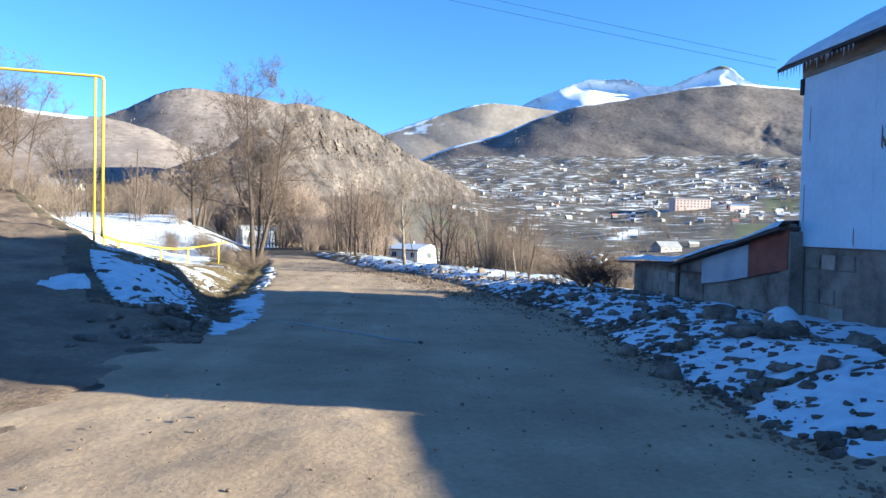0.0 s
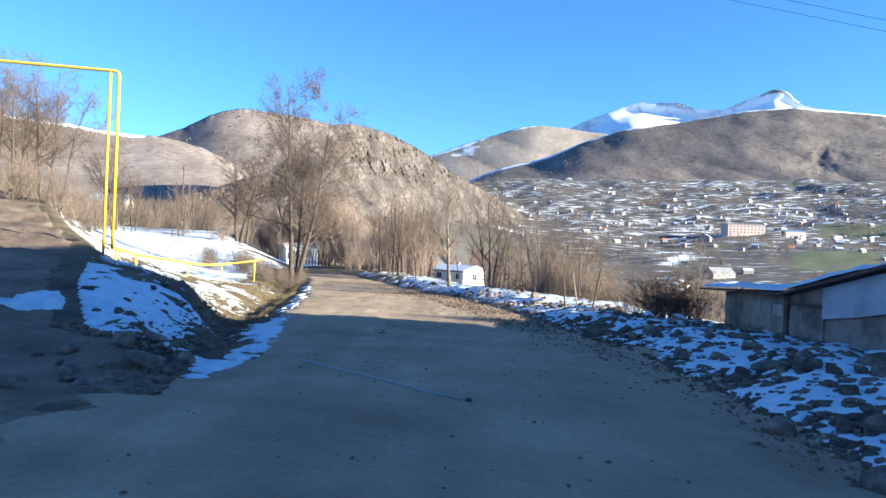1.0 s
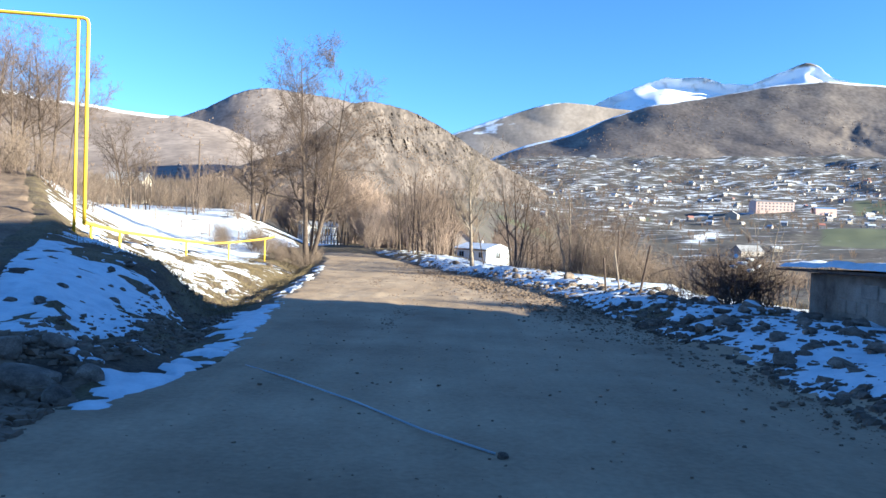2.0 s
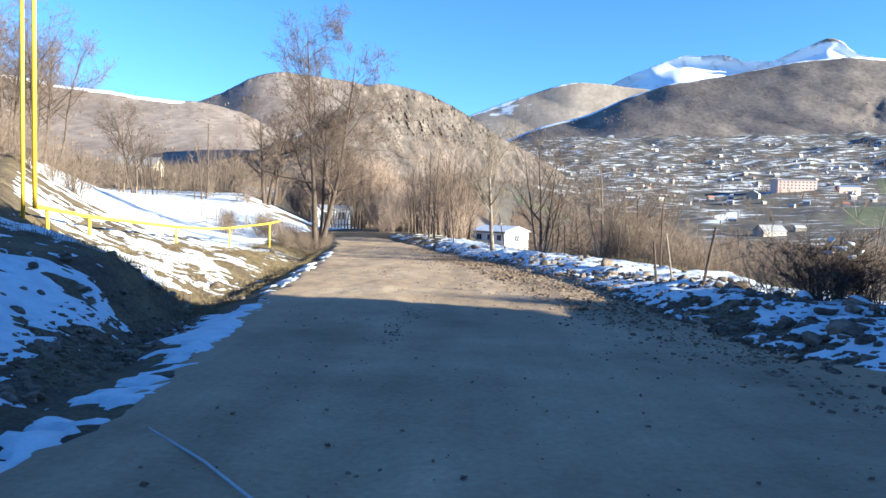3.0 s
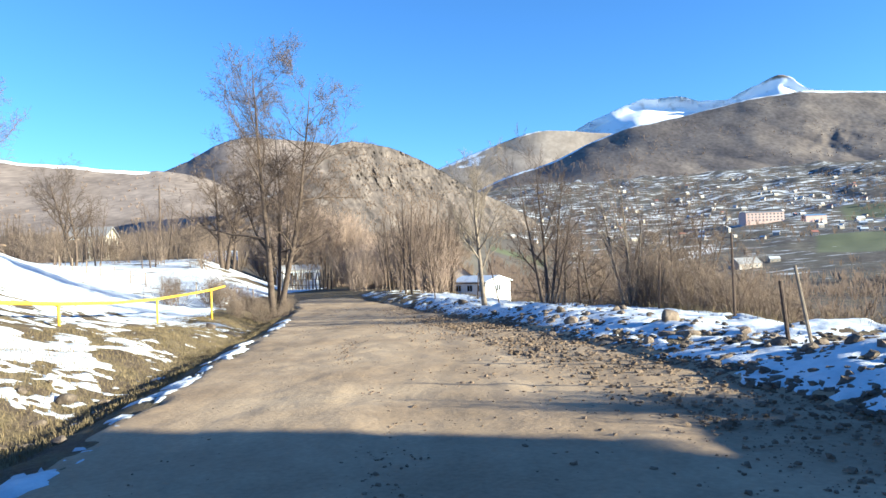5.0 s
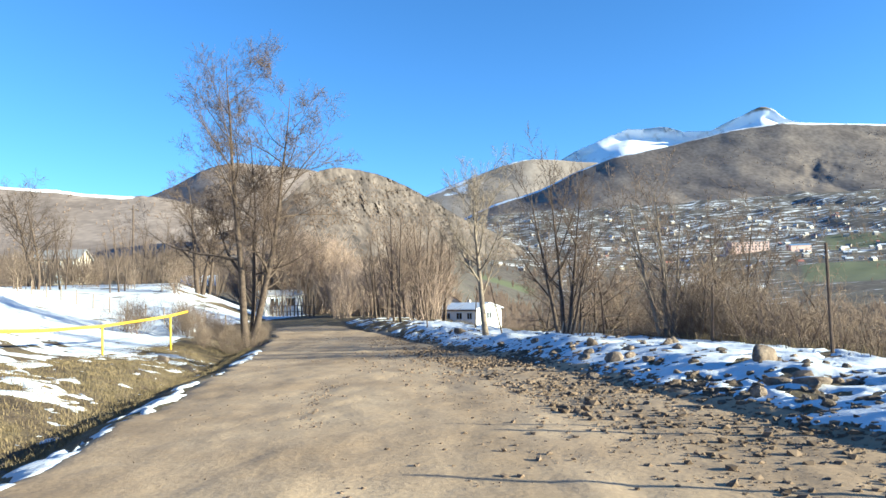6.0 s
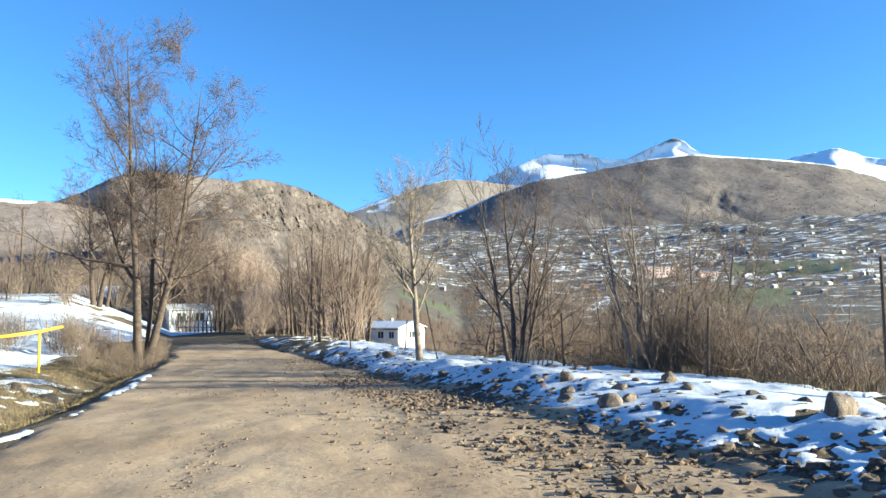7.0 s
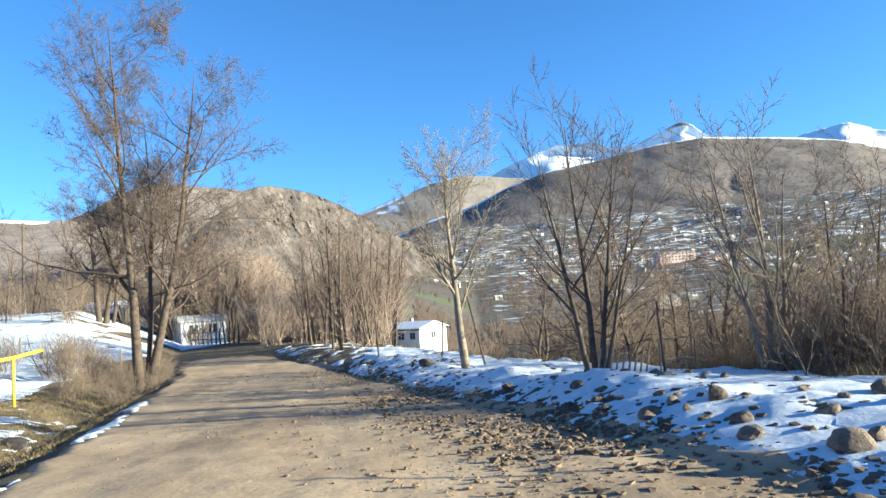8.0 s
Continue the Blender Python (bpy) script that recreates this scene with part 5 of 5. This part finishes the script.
paling = thing("picket_fence", (4.6, 48.6, ground_at(4.6, 48.6)), "short row of leaning weathered fence pickets", "fence")
for k in range(9):
    ob, at = picket(4.0 + k * 0.14, 48.7, 0.55 + 0.06 * (k % 3), 0.3)
    ob.parent = paling
    ob.location = Vector(at) - paling.location


def tube_panel():
    h = thing("metal_panel", (5.95, 48.7, ground_at(5.95, 48.7)), "pale rusty tube-frame panel leaning beside the pickets", "panel")
    for pts in ([(-0.42, 0, -0.1), (-0.42, 0, 0.75), (-0.36, 0, 0.8), (0.36, 0, 0.8), (0.42, 0, 0.75), (0.42, 0, -0.1)], [(-0.42, 0, 0.32), (0.42, 0, 0.32)]):
        raw("frame_tube", *pipe(pts, 0.02, 6), M_PALE, h)
    for k in range(6):
        raw("bar", *pipe([(-0.3 + 0.12 * k, 0, 0.02), (-0.3 + 0.12 * k, 0, 0.31)], 0.012, 5), M_PALE, h)


tube_panel()


def log_fence():
    h = thing("log_fence", (-17.4, 113, ground_at(-17.4, 113)), "fence of rough upright logs at the road bend", "fence")
    r = random.Random(3)
    for k in range(12):
        x = -20.8 + k * 0.58
        v, f = [], []
        tube([Vector((0, 0, -0.3)), Vector((r.uniform(-0.1, 0.1), 0, 1.0)), Vector((r.uniform(-0.25, 0.25), 0, 2.1 + r.uniform(-0.4, 0.5)))], [0.1, 0.09, 0.06], 6, v, f)
        ob = raw("log", v, f, M_BARK, h, True)
        ob.location = Vector((x, 116.8 - 0.64 * k, ground_at(x, 116.8 - 0.64 * k))) - h.location
    low, high = ground_at(-21, 117), ground_at(-14.2, 109.6)
    for z in (0.6, 1.35):
        v, f = pipe([(-21.0, 117.0, low + z), (-14.2, 109.6, high + z)], 0.05, 6)
        ob = raw("rail", v, f, M_WOOD, h, True)
        ob.location = -h.location


log_fence()


def utility_pole(x, y, hgt, label):
    h = thing("utility_pole", (x, y, ground_at(x, y)), label, "pole")
    v, f = [], []
    tube([Vector((0, 0, -0.5)), Vector((0.02, 0, hgt * 0.5)), Vector((0.05, 0, hgt))], [0.16, 0.13, 0.1], 8, v, f)
    f.append(tuple(range(len(v) - 8, len(v))))
    raw("pole", v, f, M_BARK, h, True)
    part("crossarm", box(-0.6, -0.05, hgt - 0.6, 0.6, 0.05, hgt - 0.48, bevel=0.01), M_WOOD, h)
    part("footing", box(-0.2, -0.16, -0.4, 0.2, 0.16, 1.9, bevel=0.03), M_STUCCO, h, "pale concrete footing")
    return h


utility_pole(-38.3, 116, 10.2, "tall weathered wooden utility pole in the snowy field")
utility_pole(-17.0, 18.5, 10.9, "wooden utility pole beside the side road")


def wire(name, a, b, sag, label):
    a, b = Vector(a), Vector(b)
    pts = [a.lerp(b, t / 24) - Vector((0, 0, sag * 4 * (t / 24) * (1 - t / 24))) for t in range(25)]
    ob = raw(name, *pipe(pts, 0.0045, 4), M_DARK)
    return tagged(ob, label, "wire", "overhead wires")


wire("overhead_wire", (9.9, 17.95, 5.22), (-17.0, 18.45, 9.9), 0.12, "thin dark overhead wire between house and pole")
wire("overhead_wire", (9.9, 17.9, 5.4), (-17.0, 18.55, 10.2), 0.1, "thin dark overhead wire between house and pole")

v, f = pipe([(-1.9, 17.3, -1.05), (-1.2, 16.6, -1.03), (-0.2, 15.4, -0.99), (0.5, 14.4, -0.95), (1.1, 13.75, -0.93)], 0.011, 6)
tagged(raw("cable", v, f, M_GREYSHEET, None, True), "pale cable lying across the dirt road", "cable")
stone(1.15, 13.65, 0.14, STONES[1], "dark stone at the end of the cable", "stones on the road", 0.1)


# ---- houses ----
def small_house(place, turn, w, d, wall, rise, walls, roof, label, windows=(), snow=False, name="house", group="", flat=False):
    """A plain house: walls, pitched roof with eaves, windows on the side facing -y. Base centre at place."""
    h = thing(name, (0, 0, 0), label, "house", group)
    e = 0.35
    if flat:
        part("wall", prism([(-w / 2, -4), (w / 2, -4), (w / 2, wall), (-w / 2, wall + rise)], "y", -d / 2, d / 2), walls, h)
        k = rise / w * e
        part("roof", prism([(-w / 2 - e, wall + rise + k), (w / 2 + e, wall - k), (w / 2 + e, wall - k + 0.18), (-w / 2 - e, wall + rise + k + 0.18)], "y", -d / 2 - e, d / 2 + e), roof, h)
    else:
        part("wall", box(-w / 2, -d / 2, -4.0, w / 2, d / 2, wall), walls, h)
        part("roof", prism([(-d / 2 - e, wall - 0.15), (0, wall + rise), (d / 2 + e, wall - 0.15), (d / 2 + e, wall), (0, wall + rise + 0.18), (-d / 2 - e, wall)], "x", -w / 2 - e, w / 2 + e), roof, h)
        for sx in (-1, 1):
            part("gable", prism([(-d / 2, wall - 0.01), (0, wall + rise - 0.05), (d / 2, wall - 0.01)], "x", sx * (w / 2 - 0.02) - 0.1 * (sx > 0), sx * (w / 2 - 0.02) + 0.1 * (sx < 0)), walls, h)
    for wx, wz, ww, wh in windows:
        win = part("window", box(wx - ww / 2, -d / 2 - 0.03, wz, wx + ww / 2, -d / 2 + 0.02, wz + wh), M_WHITE, h)
        for s in (-1, 1):
            pane = part("pane", box(wx + s * ww * 0.24 - ww * 0.2, -d / 2 - 0.04, wz + 0.1, wx + s * ww * 0.24 + ww * 0.2, -d / 2 - 0.028, wz + wh - 0.1), M_DARK, h)
            pane.parent = win
    h.matrix_world = pose(*place, 0, 0, turn)
    return h


M_BROWNROOF = mat("brown_roof", [(0.3, (0.17, 0.11, 0.075)), (0.7, (0.27, 0.19, 0.14))], 0.6, 6, 0.85)
M_CREAM = mat("cream_plaster", [(0.3, (0.36, 0.32, 0.26)), (0.7, (0.5, 0.45, 0.37))], 0.5, 6, 0.9, fine=0.1, rand=0.12)
M_PINK = mat("pink_plaster", [(0.3, (0.58, 0.42, 0.37)), (0.7, (0.68, 0.51, 0.45))], 0.05, 6, 0.9, fine=0.06, fine_scale=0.4)
M_TUFF = mat("grey_tuff", [(0.3, (0.25, 0.22, 0.2)), (0.7, (0.4, 0.36, 0.33))], 0.3, 6, 0.9, rand=0.25)
M_ROOFGREY = mat("grey_roof", [(0.3, (0.2, 0.2, 0.21)), (0.7, (0.34, 0.34, 0.35))], 0.6, 6, 0.8, rand=0.3)
M_ROOFRED = mat("red_roof", [(0.3, (0.3, 0.13, 0.1)), (0.7, (0.42, 0.2, 0.15))], 0.6, 6, 0.8, rand=0.2)
M_ROOFBLUE = mat("blue_sheet_roof", [(0.3, (0.12, 0.2, 0.36)), (0.7, (0.18, 0.28, 0.46))], 0.6, 6, 0.6)

white = small_house((6.5, 150, -6.2), -43, 8.0, 7.0, 3.0, 0.85, M_LIME, M_SNOW, "small whitewashed house with a snowy roof below the road", [(-2.4, 1.2, 1.3, 1.2), (0.3, 1.2, 1.3, 1.2), (2.6, 1.2, 1.1, 1.2)], name="white_house")
win = part("window", box(3.98, -0.7, 1.2, 4.05, 0.7, 2.4), M_WHITE, white)
for d in (-1, 1):
    part("pane", box(4.045, d * 0.33 - 0.26, 1.3, 4.06, d * 0.33 + 0.26, 2.3), M_DARK, win)
for d in (-1, 1):
    part("eave_board", box(-4.4, d * 3.72 - 0.05, 2.66, 4.4, d * 3.72 + 0.05, 2.86), M_IRON, white, "dark board along the eave")
part("chimney", box(-1.2, 0.5, 3.2, -0.7, 1.0, 4.5, bevel=0.02), M_TUFF, white)
small_house((1.0, 170, -7.6), 90, 12, 8.4, 5.3, 3.6, M_TUFF, M_BROWNROOF, "house with a brown pitched roof among the thickets")
small_house((-21.5, 124, ground_at(-21.5, 124) + 0.1), 28, 5.4, 4, 2.8, 0.5, M_LIME, M_ROOFGREY, "white building behind the log fence at the bend", [(-1.2, 1.2, 1.1, 1.2), (1.0, 1.2, 1.1, 1.2)])
small_house((-64.5, 150, 2.5), 8, 7, 7, 5.0, 1.6, M_CREAM, M_ROOFGREY, "two-storey cream village house beyond the field", [(-2, 0.8, 1, 1.3), (0.3, 0.8, 1, 1.3), (2.3, 0.8, 1, 1.3), (-2, 3.2, 1, 1.3), (0.3, 3.2, 1, 1.3), (2.3, 3.2, 1, 1.3)], name="village_house")
small_house((-38, 141, 0.2), 20, 5, 5, 1.9, 1.5, M_CREAM, M_SNOW, "small cottage with a snowy roof beyond the field", name="cottage")


def far_point(a, r):
    x, y = r * math.sin(radians(a)), 15 + r * math.cos(radians(a))
    return x, y, float(height(np.array([x]), np.array([y]))[0])


# the long pink building of the town
px_, py_, pz_ = far_point(23.9, 1080)
pw = [(-22.5 + 5 * i, 2.0 + 4.0 * j, 2.4, 2.2) for i in range(10) for j in range(3)]
small_house((px_, py_, pz_), 0, 52, 24, 13.5, 2.2, M_PINK, M_ROOFGREY, "long three-storey pink school building in the town", pw, name="school")
qx, qy, qz = far_point(27.3, 1090)
small_house((qx, qy, qz), 0, 28, 14, 8, 2.0, M_PINK, M_ROOFBLUE, "low pink wing with a blue roof beside the school", name="hall")
qx, qy, qz = far_point(22.6, 560)
small_house((qx, qy, qz), 15, 19, 12, 3.6, 4.2, M_TUFF, M_ROOFGREY, "broad house with a grey pitched roof below the town", [(-5, 1.2, 1.6, 1.6), (0, 1.2, 1.6, 1.6), (5, 1.2, 1.6, 1.6)])
qx, qy, qz = far_point(21.3, 950)
small_house((qx, qy, qz), 60, 16, 14, 6, 4.5, M_CREAM, M_ROOFGREY, "gabled cream house below the school", [(-4, 1.5, 1.8, 1.8), (3, 1.5, 1.8, 1.8)])

rng = random.Random(77)
kinds = []
for k, (w, d, wall, rise, a, b) in enumerate(((11, 9, 5.5, 2.6, M_CREAM, M_ROOFGREY), (12, 9, 4.5, 3, M_CREAM, M_SNOW), (10, 8, 5.5, 2.4, M_TUFF, M_SNOW), (14, 9, 5, 2.8, M_CREAM, M_SNOW), (10, 9, 6, 3, M_TUFF, M_ROOFRED), (9, 8, 4, 2.2, M_CREAM, M_ROOFGREY))):
    kinds.append(small_house((0, 0, 0), 0, w, d, wall, rise, a, b, ("cream house with a grey roof in the valley town", "cream house with a snowy roof in the valley town", "grey tuff house with a snowy roof in the valley town", "long cream house with a snowy roof in the valley town", "grey tuff house with a red roof in the valley town", "small white house in the valley town")[k],
        [(-w * 0.25, 1.2, 1.4, 1.6), (w * 0.25, 1.2, 1.4, 1.6)], name="town_house", group="houses of the town"))
for k in range(290):
    a = rng.triangular(2.5, 46, 27)
    r = rng.triangular(560, 2050, 1350)
    if 20.5 < a < 27.5 and 900 < r < 1150 or r < 830 and k % 5:
        continue
    x, y, z = far_point(a, r)
    c = copy_thing(kinds[k % 6 if k % 4 else 2], pose(x, y, z - 0.3, 0, 0, rng.uniform(-50, 30)))
    c.scale = (rng.uniform(0.4, 0.75),) * 3
for ob in kinds:
    drop_master(ob)


# ---- far bare trees of the valley, beyond counting ----
def far_trees(name, n, a0, a1, r0, r1, tall, material, label, seed, mode=0.5, b=7, thin=0.017, spread=0.42):
    r = np.random.RandomState(seed)
    A = np.radians(a0 + (a1 - a0) * r.rand(n))
    R = r0 + (r1 - r0) * r.rand(n) ** mode
    X, Y = R * np.sin(A), 15 + R * np.cos(A)
    keep = fbm(X / 70, Y / 70, seed) > -0.12
    X, Y = X[keep], Y[keep]
    Z = height(X, Y)
    n = len(X)
    h = tall * (0.5 + 0.8 * r.rand(n))
    X, Y, Z, H = (np.repeat(q, b) for q in (X, Y, Z, h))
    t = r.rand(n * b) * 6.283
    sp = H * spread * r.rand(n * b)
    w = H * thin
    base = np.stack([X + np.cos(t) * sp * 0.2, Y + np.sin(t) * sp * 0.2, Z - 0.2], -1)
    top = np.stack([X + np.cos(t) * sp, Y + np.sin(t) * sp, Z + H * (0.55 + 0.45 * r.rand(n * b))], -1)
    mid = base * 0.45 + top * 0.55
    u = np.stack([w, 0 * w, 0 * w], -1) * (1 + 1.5 * r.rand(n * b, 1))
    q = np.stack([0 * w, w, w * 0.3], -1) * (1 + 1.5 * r.rand(n * b, 1))
    co = np.stack([base, mid - u, mid + u, mid + q, top], 1).reshape(-1, 3)
    f = (np.array([(0, 2, 1), (0, 3, 2), (0, 1, 3), (1, 2, 4), (2, 3, 4), (3, 1, 4)])[None] + 5 * np.arange(n * b)[:, None, None]).reshape(-1, 3)
    return tagged(raw(name, co.tolist(), f.tolist(), material), label, "woods", kind="stuff")


far_trees("far_orchards", 6800, 1, 48, 420, 2000, 7, M_TWIG, "bare orchards and hedges of the valley town", 301)
far_trees("slope_woods", 4600, 3.5, 62, 118, 480, 7, M_TWIG, "leafless woods on the slope below the road", 303, 0.8)
far_trees("hill_scrub", 1500, -30, 2, 150, 420, 5, M_BRUSH, "leafless scrub at the foot of the rocky hill", 305, 0.8, 12, 0.011, 0.6)
far_trees("field_scrub", 1300, -44, -6, 100, 260, 5.5, M_BRUSH, "leafless scrub and hedges beyond the snowy field", 307, 0.7, 22, 0.006, 0.6)


def scrub_on(name, hill_name, n, tall, label, seed, v0=0.0, v1=1.0):
    """Low bare bushes scattered over one of the hills."""
    X, Y, Z = SLOPES[hill_name]
    r = np.random.RandomState(seed)
    i = r.randint(0, X.shape[0] - 1, n)
    j = (v0 + (v1 - v0) * r.rand(n) ** 0.8) * (X.shape[1] - 5)
    j = j.astype(int)
    keep = vnoise(i / 14, j / 9, seed) > 0.45
    i, j = i[keep], j[keep]
    u, w = r.rand(len(i)), r.rand(len(i))
    P = [(Q[i, j] * (1 - u) + Q[i + 1, j] * u) * (1 - w) + (Q[i, j + 1] * (1 - u) + Q[i + 1, j + 1] * u) * w for Q in (X, Y, Z)]
    b = 4
    m = len(i) * b
    x, y, z, h = (np.repeat(q, b) for q in (*P, tall * (0.4 + 0.9 * r.rand(len(i)))))
    t = r.rand(m) * 6.283
    sp = h * 0.6 * r.rand(m)
    base = np.stack([x, y, z - 0.5], -1)
    top = np.stack([x + np.cos(t) * sp, y + np.sin(t) * sp, z + h * (0.5 + 0.5 * r.rand(m))], -1)
    mid = base * 0.4 + top * 0.6
    k = (h * 0.16)[:, None]
    co = np.stack([base, mid - k * (1, 0, 0), mid + k * (1, 0, 0), mid + k * (0, -1, 0.3), top], 1).reshape(-1, 3)
    f = (np.array([(0, 2, 1), (0, 3, 2), (0, 1, 3), (1, 2, 4), (2, 3, 4), (3, 1, 4)])[None] + 5 * np.arange(m)[:, None, None]).reshape(-1, 3)
    return tagged(raw(name, co.tolist(), f.tolist(), M_TWIG), label, "scrub", kind="stuff")


scrub_on("rocky_scrub", "rocky_hill", 9000, 1.9, "leafless scrub over the rocky hill", 401, 0.0, 0.9)
scrub_on("grass_hill_scrub", "hill_2", 1800, 4.0, "scattered bushes on the dry hill", 403)
scrub_on("long_hill_scrub", "hill_1", 1500, 3.0, "scattered bushes on the long hill", 405)
scrub_on("mountain_scrub", "brown_mountain", 4200, 5.0, "dark scrub over the broad brown mountain", 407, 0.1, 0.95)
